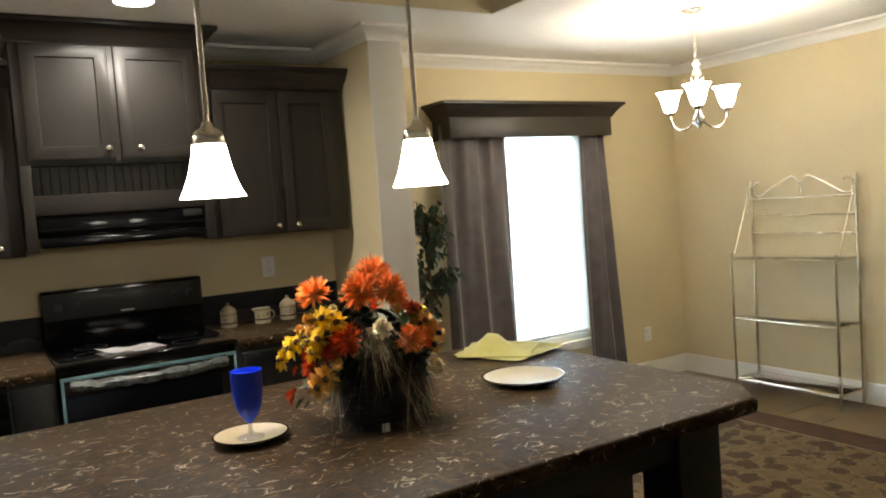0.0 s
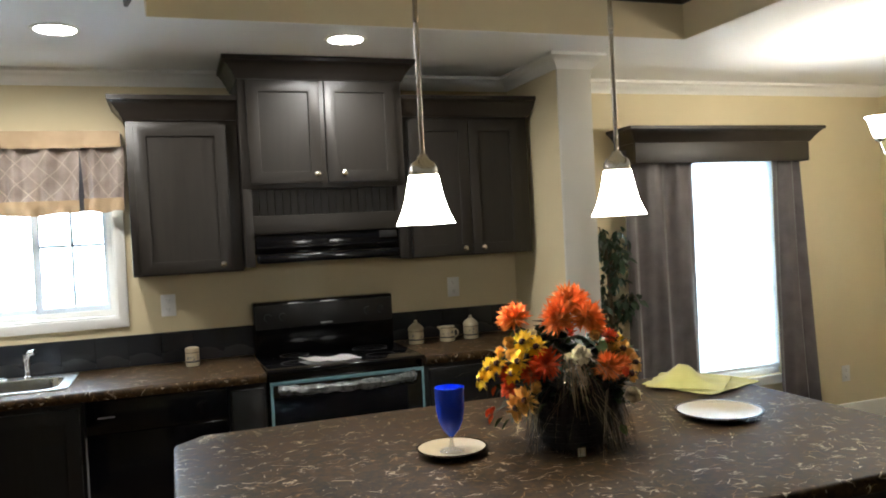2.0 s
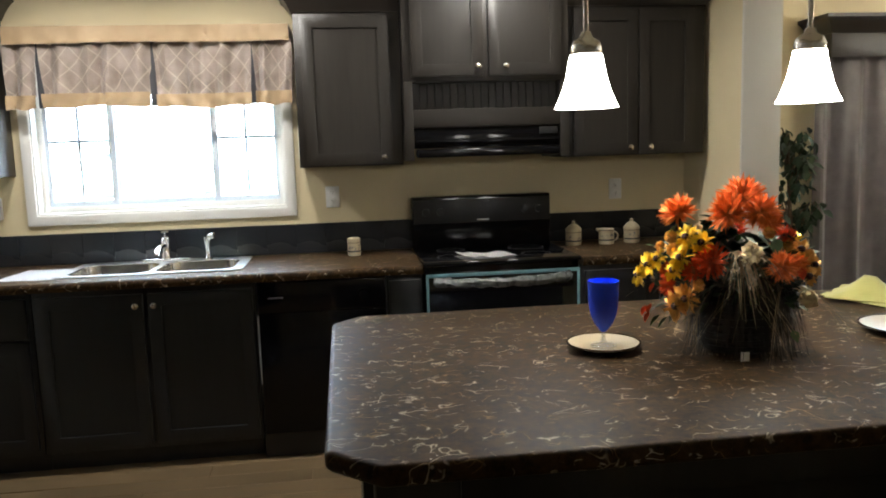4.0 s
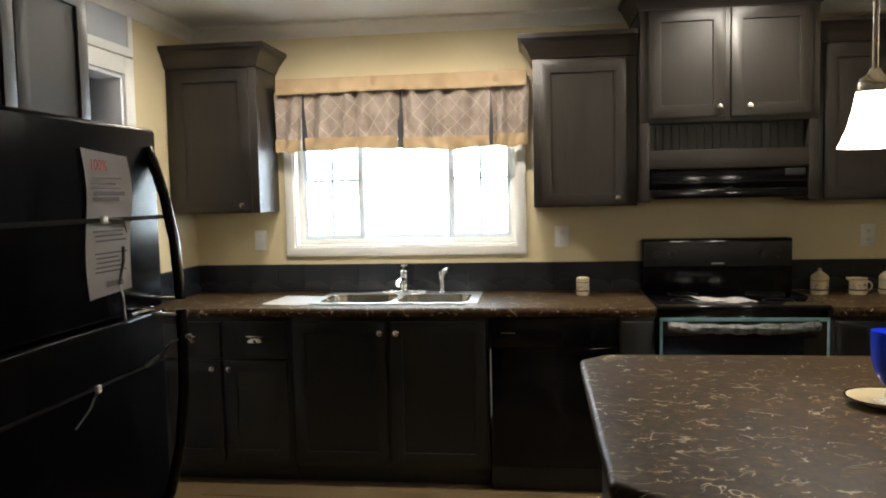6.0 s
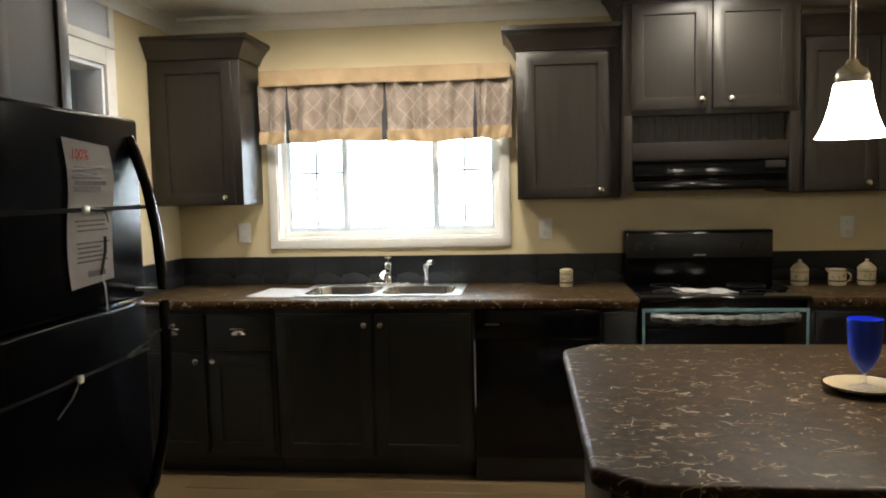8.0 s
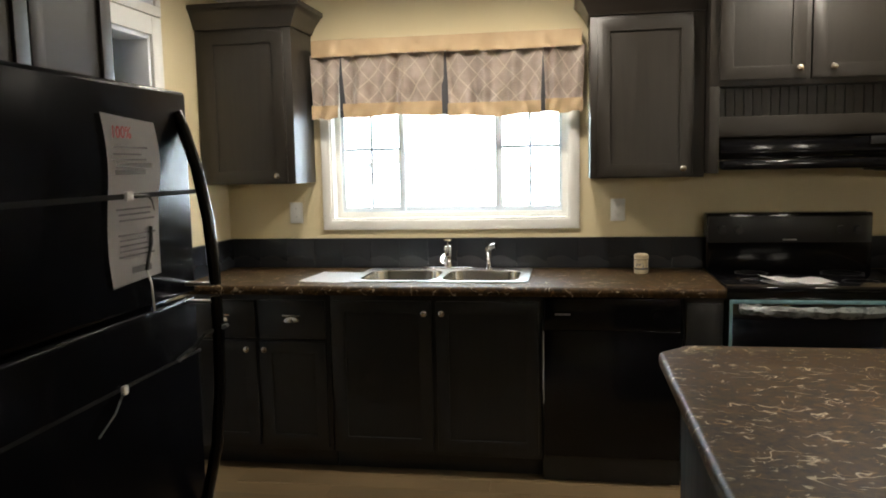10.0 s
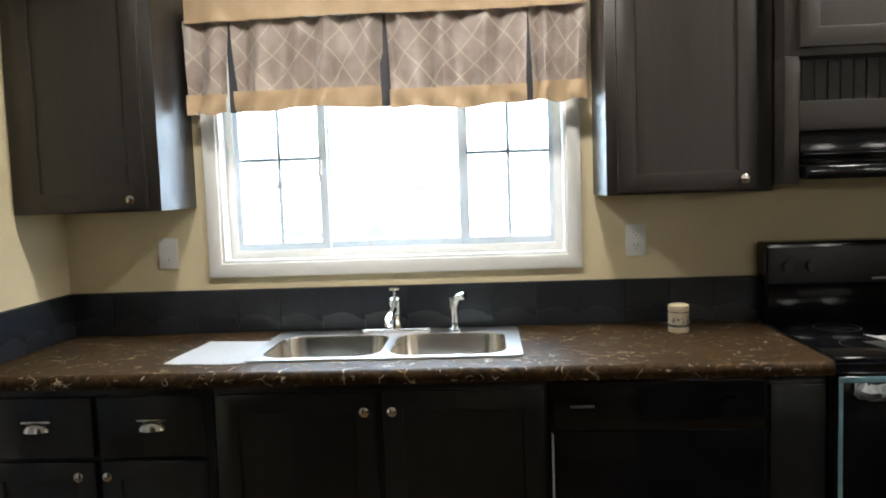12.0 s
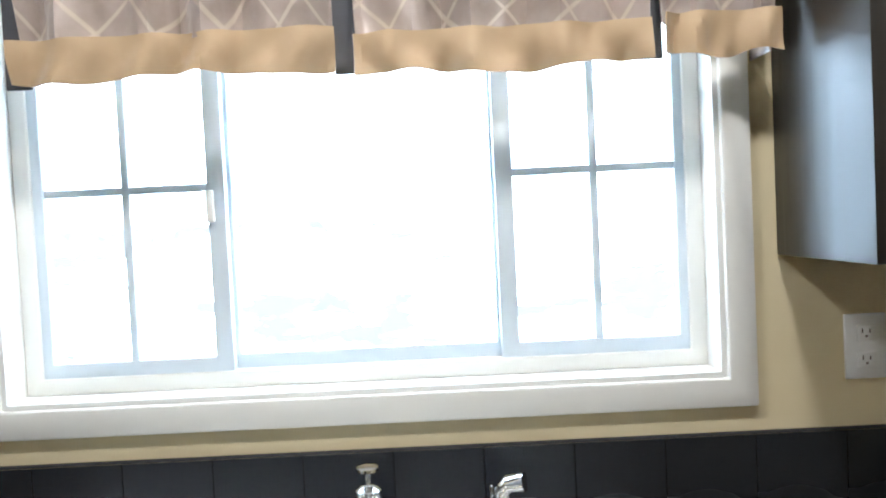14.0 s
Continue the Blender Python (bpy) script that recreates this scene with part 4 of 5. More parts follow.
for i in range(29):
    t = i / 28 * 7
    k = min(int(t), 6)
    wp.append(Vector(hp[k]).lerp(Vector(hp[k + 1]), t - k))
b = tube(wp, 0.021, seg=12)
for v in b.verts:
    v.co += Vector((0, rng.uniform(-0.006, 0.006), rng.uniform(-0.007, 0.006)))
part("wrap", b, WRAP, od, "crumpled clear plastic wrap")
part("drawer", box(1.098, 1.862, BY - 0.01, BY + 0.012, 0.03, 0.19, 0.005), BLACK, rg, "black storage drawer")
b = bmesh.new()
grid = [[b.verts.new((1.30 + 0.26 * u / 6 - 0.03 * v / 4, 3.59 + 0.17 * v / 4 + 0.02 * (1 - u / 6), 0.931 + 0.010 * math.sin(u * 0.9) ** 2 + (0.014 if u == 0 else 0))) for u in range(7)] for v in range(5)]
for v in range(4):
    for u in range(6):
        b.faces.new((grid[v][u], grid[v][u + 1], grid[v + 1][u + 1], grid[v + 1][u]))
bmesh.ops.solidify(b, geom=b.faces[:], thickness=0.002)
solo("folded_cloth", b, PAPER, "white folded paper lying on the cooktop", "paper")

# refrigerator
fr = thing("refrigerator", (-0.95, 1.5, 0), "glossy black top-freezer refrigerator with shipping straps", "refrigerator")
FY0, FY1, FFX = 1.12, 1.872, -0.5
part("body", box(-1.36, -0.575, FY0 + 0.005, FY1 - 0.005, 0.012, 1.645, 0.008), FRIDGE_BLACK, fr)
part("freezer_door", box(-0.57, FFX, FY0, FY1, 1.176, 1.662, 0.012, seg=3), FRIDGE_BLACK, fr, "glossy black freezer door")
part("lower_door", box(-0.57, FFX, FY0, FY1, 0.06, 1.168, 0.012, seg=3), FRIDGE_BLACK, fr, "glossy black refrigerator door")
part("kick_grille", box(-0.58, -0.53, FY0 + 0.01, FY1 - 0.01, 0.004, 0.058, 0.004), BLACK_MATT, fr)
part("handle", tube([(FFX - 0.004, FY1 - 0.045, 1.61), (FFX + 0.012, FY1 - 0.045, 1.57), (FFX + 0.04, FY1 - 0.045, 1.48), (FFX + 0.062, FY1 - 0.045, 1.36), (FFX + 0.07, FY1 - 0.045, 1.25), (FFX + 0.072, FY1 - 0.045, 1.20)], 0.0145, seg=12), BLACK, fr, "curved black freezer handle")
part("handle", tube([(FFX + 0.072, FY1 - 0.045, 1.172), (FFX + 0.074, FY1 - 0.045, 1.08), (FFX + 0.07, FY1 - 0.045, 0.95), (FFX + 0.055, FY1 - 0.045, 0.80), (FFX + 0.02, FY1 - 0.045, 0.66), (FFX - 0.004, FY1 - 0.045, 0.62)], 0.0145, seg=12), BLACK, fr, "curved black refrigerator handle")
bm = box(FFX - 0.01, FFX + 0.075, FY1 - 0.058, FY1 - 0.032, 1.198, 1.206, 0.003)
box(FFX - 0.01, FFX + 0.075, FY1 - 0.058, FY1 - 0.032, 1.156, 1.162, 0.003, bm)
part("handle_bracket", bm, STEEL, fr, "shiny handle mounts")
st = part("strap", box(FFX + 0.0145, FFX + 0.0165, FY0 - 0.002, FY1 + 0.002, 1.418, 1.429, 0.001), STRAP, fr, "black plastic shipping strap")
part("buckle", box(FFX + 0.014, FFX + 0.024, 1.555, 1.58, 1.414, 1.434, 0.004), PLASTIC, st, "white strap buckle")
part("loose_end", tube([(FFX + 0.02, 1.58, 1.425), (FFX + 0.03, 1.62, 1.424), (FFX + 0.028, 1.64, 1.412), (FFX + 0.024, 1.655, 1.39)], 0.004, seg=6, taper=0.3), BLACK_MATT, st)
st = part("strap", box(FFX - 0.002, FFX + 0.003, FY0 - 0.002, FY1 + 0.002, 1.024, 1.032, 0.001), STRAP, fr, "grey plastic shipping strap")
part("buckle", box(FFX + 0.002, FFX + 0.012, 1.518, 1.536, 1.016, 1.036, 0.004), PLASTIC, st, "white strap buckle")
b = tube([(FFX + 0.005, FY1 - 0.12, 1.03), (FFX + 0.03, FY1 - 0.085, 1.055), (FFX + 0.05, FY1 - 0.06, 1.085), (FFX + 0.078, FY1 - 0.05, 1.095), (FFX + 0.098, FY1 - 0.045, 1.10)], 0.0045, seg=8, taper=1.1)
rng = random.Random(14)
for v in b.verts:
    v.co += Vector((rng.uniform(-0.003, 0.003), rng.uniform(-0.003, 0.003), rng.uniform(-0.003, 0.003)))
part("tape", b, WRAP, fr, "crumpled pale tape end on the handle")
part("loose_end", tube([(FFX + 0.01, 1.515, 1.022), (FFX + 0.02, 1.47, 0.995), (FFX + 0.014, 1.42, 0.962)], 0.0022, seg=6), WRAP, st)
b = bmesh.new()
cols, rows = 8, 14
NY = 1.505
gp = []
for v in range(rows + 1):
    t = v / rows
    z = 1.592 - 0.355 * t
    sh = 0.012 * math.sin(t * 6.0)
    gp.append([b.verts.new((FFX + 0.004 + 0.006 * abs(math.sin(t * 6.3)) * (0.3 + u / cols) * (0.6) + (0.008 * (u / cols - 0.5) ** 2), NY + sh + 0.198 * u / cols + (0.012 * t if u == 0 else 0), z - 0.012 * (u / cols) * (1 - t) + 0.01 * t * u / cols)) for u in range(cols + 1)])
for v in range(rows):
    for u in range(cols):
        b.faces.new((gp[v][u], gp[v][u + 1], gp[v + 1][u + 1], gp[v + 1][u]))
bmesh.ops.solidify(b, geom=b.faces[:], thickness=0.0006)
note = tagged(finish("paper_notice", b, FRIDGE_PAPER), "curled printed paper notice taped to the refrigerator", "paper")


def text_on(parent, words, size, m, mat, name="printing", extrude=0.0003, bold=0.0):
    cu = bpy.data.curves.new("t", "FONT")
    cu.body, cu.size, cu.extrude, cu.offset = words, size, extrude, bold
    tmp = bpy.data.objects.new("t", cu)
    scene.collection.objects.link(tmp)
    me = bpy.data.meshes.new_from_object(tmp.evaluated_get(bpy.context.evaluated_depsgraph_get()))
    bpy.data.objects.remove(tmp)
    me.transform(m)
    me.materials.clear()
    me.materials.append(mat)
    ob = new(name, me)
    ob.parent = parent
    if parent.type == "EMPTY":
        ob.matrix_parent_inverse = Matrix.Translation(parent.location).inverted()
    return ob


face_x = Matrix(((0, 0, 1, 0), (1, 0, 0, 0), (0, 1, 0, 0), (0, 0, 0, 1)))
text_on(note, "100%", 0.034, Matrix.Translation((FFX + 0.0122, 1.528, 1.543)) @ face_x, RED_INK, "red_heading", bold=0.0004)
part("black_mark", tube([(FFX + 0.013, 1.655, 1.355), (FFX + 0.015, 1.650, 1.32), (FFX + 0.015, 1.637, 1.29), (FFX + 0.014, 1.627, 1.262)], 0.004, seg=6), BLACK_MATT, note, "loose black strap end")
part("white_end", tube([(FFX + 0.014, 1.627, 1.262), (FFX + 0.02, 1.632, 1.235), (FFX + 0.016, 1.645, 1.17)], 0.0022, seg=6), PLASTIC, note, "loose white strap end")
b = bmesh.new()
rng = random.Random(9)
for i, z in enumerate((1.522, 1.508, 1.497, 1.482, 1.468, 1.395, 1.384, 1.372, 1.342, 1.331, 1.320, 1.309, 1.298)):
    hgt = 0.010 if i in (3, 4) else 0.004
    box(FFX + 0.0118, FFX + 0.0124, 1.53 + rng.uniform(0, 0.012), 1.68 - rng.uniform(0, 0.05), z, z + hgt, 0, b)
part("printed_line", b, GREY_INK, note, "blurred grey printed lines")["kind"] = "stuff"
part("logo_bar", box(FFX + 0.0118, FFX + 0.0124, 1.575, 1.65, 1.262, 1.276, 0), GREY_INK, note, "grey logo bar")

# ---- island ----
isl = thing("kitchen_island", (1.68, 1.84, 0), "black kitchen island base with corner legs", "kitchen island")
part("body", box(0.74, 2.50, 1.60, 2.40, 0.003, 0.875, 0.006), BASE_CAB, isl)
for x0 in (0.76, 2.33):
    part("leg", box(x0, x0 + 0.16, 1.255, 1.395, 0.003, 0.875, 0.008), BASE_CAB, isl)
bm = box(0.90, 2.33, 1.275, 1.30, 0.79, 0.875, 0.003)
part("apron", bm, BASE_CAB, isl, "narrow black apron rail")
top = [(0.67, 1.30), (0.77, 1.205), (2.59, 1.205), (2.69, 1.33), (2.70, 2.36), (2.60, 2.475), (0.76, 2.475), (0.67, 2.38)]
solo("island_top", prism(top, 0.877, 0.92, 0.014, seg=4), STONE, "dark brown stone-look island top with clipped corners", "countertop")


# ---- lights ----
def can_light(x, y):
    c = thing("recessed_light", (x, y, TOP), "lit round recessed ceiling light with white trim", "ceiling light", "recessed ceiling lights")
    part("trim_ring", lathe([(0.078, -0.002), (0.084, -0.006), (0.098, -0.004), (0.100, 0.0), (0.078, 0.0)], (x, y, TOP), 36), TRIM, c, "white trim ring")
    part("lens", lathe([(0, -0.003), (0.05, -0.004), (0.078, -0.002), (0.078, -0.0005), (0, -0.0005)], (x, y, TOP), 36), CAN_LENS, c, "glowing lens")
    lamp("can_lamp", "SPOT", (x, y, TOP - 0.02), CAN_WATTS, (1.0, 0.90, 0.76), 0.07, spread=172)


for x, y in ((1.515, 3.40), (0.293, 3.405), (-0.6, 3.385)):
    can_light(x, y)


def pendant(x, y, z=1.561):
    p = thing("pendant_light", (x, y, TZ), "lit white bell-shaped glass pendant on a nickel rod", "pendant light", "pendant lights over the island")
    prof = [(0.0815, 0), (0.074, 0.014), (0.061, 0.045), (0.051, 0.08), (0.045, 0.11), (0.041, 0.132), (0.034, 0.138)]
    part("shade", lathe(prof + [(r - 0.003, h) for r, h in prof[::-1]] + [prof[0]], (x, y, z), 36), SHADE, p, "glowing white glass bell shade")
    part("socket_cup", lathe([(0.0, 0.128), (0.040, 0.130), (0.040, 0.150), (0.034, 0.166), (0.018, 0.176), (0.012, 0.19), (0, 0.19)], (x, y, z), 28), NICKEL, p, "satin nickel socket cup")
    part("rod", lathe([(0, 0.185), (0.007, 0.185), (0.007, 0.55), (0.009, 0.552), (0.009, 0.57), (0.007, 0.572), (0.007, TZ - z - 0.01), (0, TZ - z - 0.01)], (x, y, z), 14), NICKEL, p, "slim nickel rod")
    part("canopy", lathe([(0, -0.03), (0.02, -0.028), (0.055, -0.012), (0.06, 0), (0, 0)], (x, y, TZ), 28), NICKEL, p, "round nickel canopy")
    part("bulb", lathe([(0, 0.05), (0.016, 0.056), (0.023, 0.075), (0.015, 0.10), (0.010, 0.126), (0, 0.126)], (x, y, z), 16), SHADE, p, "lit bulb")
    lamp("pendant_lamp", "SPOT", (x, y, z + 0.03), PENDANT_WATTS, WARM, 0.05, spread=140)


pendant(1.358, 1.864)
pendant(1.958, 1.845)

CX, CY = 4.30, 2.77
ch = thing("chandelier", (CX, CY, TOP), "lit three-arm brushed nickel chandelier with white glass shades", "chandelier")
part("canopy", lathe([(0, -0.022), (0.03, -0.02), (0.065, -0.006), (0.068, 0), (0, 0)], (CX, CY, TOP), 32), NICKEL, ch, "round canopy")
b = bmesh.new()
for i in range(9):
    zc2 = 2.42 - i * 0.028
    pl = "xz" if i % 2 else "yz"
    tube(arc((CX, CY, zc2), 0.009, 0, 360, 10, pl, 1.9), 0.0018, b, 6)
part("chain", b, NICKEL, ch, "link chain")
part("column", lathe([(0, 2.19), (0.012, 2.185), (0.02, 2.165), (0.010, 2.15), (0.026, 2.12), (0.034, 2.09), (0.024, 2.06), (0.014, 2.04), (0.014, 1.90), (0.03, 1.87), (0.032, 1.85), (0.014, 1.825), (0.006, 1.81), (0, 1.808)], (CX, CY, 0), 24), NICKEL, ch, "turned nickel column")
for ang in (219.5, 339.5, 99.5):
    ca, sa = math.cos(radians(ang)), math.sin(radians(ang))
    pts = [(CX + ca * r, CY + sa * r, z) for r, z in ((0.02, 1.865), (0.045, 1.835), (0.08, 1.815), (0.12, 1.815), (0.155, 1.84), (0.172, 1.875), (0.175, 1.905))]
    ar = part("arm", tube(pts, 0.006, seg=8), NICKEL, ch, "curved nickel arm")
    at = (CX + ca * 0.175, CY + sa * 0.175, 1.90)
    part("socket", lathe([(0, 0), (0.022, 0.002), (0.026, 0.02), (0.02, 0.03), (0, 0.03)], at, 20), NICKEL, ar)
    prof = [(0.030, 0.028), (0.042, 0.06), (0.048, 0.09), (0.058, 0.118), (0.074, 0.135)]
    part("shade", lathe(prof + [(r - 0.003, h + 0.001) for r, h in prof[::-1]] + [prof[0]], at, 28), SHADE, ar, "glowing white glass shade")
    lamp("chandelier_lamp", "POINT", (at[0], at[1], at[2] + 0.15), CHANDELIER_WATTS / 3, WARM, 0.04)


# ---- window dressings ----
def drape(x0, x1, y, z0, z1, folds, depth, seed, pinch=None, wave=0.0):
    """A hanging cloth with soft folds; pinch narrows it towards the foot."""
    rng = random.Random(seed)
    ph = [rng.uniform(0, 6.28) for _ in range(4)]
    nu, nv = folds * 10, 14
    b = bmesh.new()
    g = []
    for v in range(nv + 1):
        t = v / nv
        row = []
        for u in range(nu + 1):
            s = u / nu
            x = x0 + (x1 - x0) * s
            if pinch:
                x = x + pinch(s, t)
            d = depth * (0.5 + 0.5 * t) * (math.sin(s * folds * 6.283 + ph[0] + 0.8 * math.sin(3 * t + ph[1]) + 1.1 * math.sin(5 * s + ph[2])) + 0.45 * math.sin(s * folds * 10.3 + ph[2] + 1.5 * t))
            row.append(b.verts.new((x, y + d, z1 + (z0 - z1) * t + wave * math.sin(s * 9 + ph[3]) * t)))
        g.append(row)
    for v in range(nv):
        for u in range(nu):
            b.faces.new((g[v][u], g[v][u + 1], g[v + 1][u + 1], g[v + 1][u]))
    return b


def thick(b, t):
    bmesh.ops.recalc_face_normals(b, faces=b.faces)
    bmesh.ops.solidify(b, geom=b.faces[:], thickness=t)
    return b


va = thing("window_valance", (-0.22, 4.1, 1.73), "taupe satin pleated valance with tan bands over the sink window", "valance")
VY = 4.115
pieces = ((-0.925, -0.785, 1), (-0.755, -0.235, 4), (-0.200, 0.275, 4), (0.300, 0.482, 2))
for i, (a, b_, f) in enumerate(pieces):
    dz = 0.008 * math.sin(i * 2.1)
    part("cloth", thick(drape(a - 0.012, b_ + 0.012, VY, 1.785 + dz, 2.06, f, 0.024, 20 + i, wave=0.004, pinch=lambda q, t: 0.024 * t * (0.5 - q)), 0.002), VALANCE, va, "taupe satin with raised trellis stitching")
    part("band", thick(drape(a - 0.002, b_ + 0.002, VY - 0.030, 1.728 + dz, 1.797 + dz, f, 0.014, 20 + i, wave=0.006), 0.003), VALANCE_BAND, va, "tan hem band")
part("header", thick(drape(-0.922, 0.480, VY - 0.030, 2.052, 2.135, 10, 0.004, 31, wave=0.003), 0.004), VALANCE_BAND, va, "tan header band")
# near-black strips stand behind the gaps between the cloth pieces
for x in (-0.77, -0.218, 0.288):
    part("pleat", box(x - 0.022, x + 0.022, VY + 0.022, VY + 0.028, 1.735, 2.06, 0.002), PLEAT, va, "dark strip behind the gap at a pleat")
for x in (-0.925, 0.480):
    part("return", box(x - 0.002, x + 0.002, VY, BW - 0.001, 1.735, 2.13, 0.001), VALANCE, va, "side return to the wall")
part("mounting_board", box(-0.92, 0.478, VY + 0.006, BW - 0.003, 2.112, 2.126, 0.002), VALANCE_BAND, va)

co = thing("window_cornice", (4.15, 4.1, 1.91), "dark wood cornice box over the dining window", "cornice")
bm = box(3.45, 4.83, 3.985, 4.005, 1.905, 2.06, 0.003)
box(3.45, 3.47, 4.0, BW - 0.002, 1.905, 2.06, 0.003, bm)
box(4.81, 4.83, 4.0, BW - 0.002, 1.905, 2.06, 0.003, bm)
box(3.45, 4.83, 3.99, BW - 0.002, 2.05, 2.065, 0.003, bm)
part("box", bm, CAB_FLAT, co, "flat dark fascia")
part("crown", moulding([(o * 1.05, u * 0.85) for o, u in cab_crown], [(4.83, BW - 0.003, 2.035), (4.83, 3.985, 2.035), (3.45, 3.985, 2.035), (3.45, BW - 0.003, 2.035)]), CROWN_DARK, co, "stepped crown moulding")
for a, b_, f, s in ((3.39, 3.955, 3, 41), (4.61, 4.93, 2, 42)):
    wide = (lambda s_, t: 0.10 * t * s_ * 0.4) if s == 41 else (lambda s_, t: 0.06 * t * (s_ - 0.2))
    cu = solo("curtain", thick(drape(a + (0.04 if s == 41 else 0), b_ - (0.10 if s == 42 else 0), 4.10, 0.012, 2.0, f, 0.03, s, pinch=(lambda q, t: 0.03 * t * q) if s == 41 else (lambda q, t: 0.11 * t * q)), 0.003), CURTAIN, "taupe floor-length curtain hanging beside the dining window", "curtain", group="dining curtains")
solo("curtain_rod", tube([(3.47, 4.10, 1.985), (4.81, 4.10, 1.985)], 0.010), BLACK_MATT, "black curtain rod inside the cornice", "curtain rod")

# ---- dining area ----
RX0, RX1, RY0, RY1 = 2.95, 5.07, 0.5, 3.36
rug = thing("area_rug", (4.0, 1.9, 0.004), "patterned brown and tan area rug with dark border", "rug")
part("border", box(RX0, RX1, RY0, RY1, 0.0045, 0.012, 0.003), RUG_EDGE, rug, "rust-brown border")
part("stripe", box(RX0 + 0.23, RX1 - 0.23, RY0 + 0.23, RY1 - 0.23, 0.006, 0.0135, 0.002), RUG_LINE, rug, "tan stripe")
part("field", box(RX0 + 0.245, RX1 - 0.245, RY0 + 0.245, RY1 - 0.245, 0.008, 0.0145, 0.002), RUG, rug, "tan field with brown flowers")
part("edge", moulding([(0, 0), (0.014, 0), (0.014, 0.011), (0, 0.011)], [(RX0, RY0, 0.0045), (RX0, RY1, 0.0045), (RX1, RY1, 0.0045), (RX1, RY0, 0.0045)], closed=True), RUG_LINE, rug, "pale bound edge")

rk = thing("bakers_rack", (5.56, 3.09, 0), "brass-toned metal baker's rack with glass shelves and scrolled back", "shelf rack")
XB, XF, YA, YB = 5.675, 5.42, 2.70, 3.475
for y in (YA, YB):
    part("rear_post", tube([(XB, y, 0.005), (XB, y, 1.51)], 0.011, seg=10), BRASS, rk)
    part("front_post", tube([(XF, y, 0.005), (XF, y, 1.005)], 0.011, seg=10), BRASS, rk)
    part("foot_rail", tube([(XF, y, 0.10), (XB, y, 0.10)], 0.007), BRASS, rk)
    part("brace", tube([(XF + 0.012, y, 1.0), (XF + 0.03, y, 0.985), (XF + 0.05, y, 1.01), (XB - 0.05, y, 1.36), (XB - 0.035, y, 1.43), (XB - 0.015, y, 1.445), (XB, y, 1.43)], 0.006), BRASS, rk, "slanting brace")
for z in (0.965, 0.535, 0.10):
    sh = part("shelf_frame", tube([(XF, YA, z), (XF, YB, z), (XB, YB, z), (XB, YA, z), (XF, YA, z)], 0.007), BRASS, rk)
    b = bmesh.new()
    for k in range(9):
        yy = YA + (YB - YA) * (k + 0.5) / 9
        tube([(XF, yy, z - 0.004), (XB, yy, z - 0.004)], 0.0025, b, 6)
    part("wire", b, BRASS, sh, "thin shelf wires")
    part("shelf_glass", box(XF + 0.008, XB - 0.008, YA + 0.008, YB - 0.008, z + 0.002, z + 0.007, 0.001), CLEAR, sh, "clear glass shelf")
for z in (1.37, 1.25, 1.125):
    part("back_rail", tube([(XB, YA, z), (XB, YB, z)], 0.008), BRASS, rk)
ym = 0.5 * (YA + YB)
for sgn in (-1, 1):
    bend = ((0.012, 0.02), (0.002, 0.06), (0.008, 0.10), (0.03, 0.135), (0.065, 0.148), (0.10, 0.135), (0.20, 0.08), (0.29, 0.028), (0.32, 0.016), (0.35, 0.025), (0.37, 0.055), (0.368, 0.09), (0.345, 0.115), (0.315, 0.115), (0.305, 0.10))
    part("scroll", tube([(XB, ym + sgn * u, 1.37 + w) for u, w in bend], 0.0065), BRASS, rk, "bent scroll bar")

# ficus tree behind the stub wall
fi = thing("ficus_plant", (3.13, 3.86, 0), "dark green artificial ficus tree in a pot beside the curtain", "plant")
part("pot", lathe([(0, 0.002), (0.10, 0.002), (0.13, 0.22), (0.14, 0.24), (0.125, 0.24), (0.12, 0.20), (0, 0.20)], (3.13, 3.86, 0), 28), BLACK_MATT, fi, "dark round pot")
b = bmesh.new()
tube([(3.13, 3.86, 0.19), (3.12, 3.87, 0.6), (3.15, 3.85, 1.0), (3.13, 3.86, 1.4)], 0.018, b, 8, 0.5)
rng = random.Random(5)
tips = []
for i in range(26):
    z = rng.uniform(0.85, 1.5)
    a = rng.uniform(0, 6.28)
    r = rng.uniform(0.10, 0.19) * (1.0 if z < 1.35 else 0.7)
    tip = Vector((3.14 + r * math.cos(a), 3.87 + r * math.sin(a) * 0.9, z + rng.uniform(0, 0.12)))
    tube([(3.135, 3.86, z - 0.08), (3.135 + 0.5 * r * math.cos(a), 3.86 + 0.5 * r * math.sin(a), z + 0.03), tip], 0.005, b, 6, 0.4)
    tips.append((Vector((3.135, 3.86, z - 0.04)), tip))
part("trunk", b, BARK, fi, "thin brown trunk and twigs")


def leaf(b, at, length, width, m):
    pts = [(0, 0, 0), (0.3, 0.5, 0.06), (0.65, 0.38, 0.05), (1, 0, -0.04), (0.65, -0.38, 0.05), (0.3, -0.5, 0.06), (0.5, 0, 0)]
    vs = [b.verts.new(Vector(at) + (m @ Vector((x * length, y * width, z * length)))) for x, y, z in pts]
    for i in range(6):
        b.faces.new((vs[i], vs[(i + 1) % 6], vs[6]))


b = bmesh.new()
for base, tip in tips:
    for k in range(15):
        q = base.lerp(tip, rng.uniform(0.3, 1.1)) + Vector((rng.uniform(-0.04, 0.04), rng.uniform(-0.04, 0.04), rng.uniform(-0.06, 0.03)))
        leaf(b, q, rng.uniform(0.05, 0.08), rng.uniform(0.03, 0.042), Euler((rng.uniform(-0.6, 0.6), rng.uniform(0.3, 1.5), rng.uniform(0, 6.28))).to_matrix())
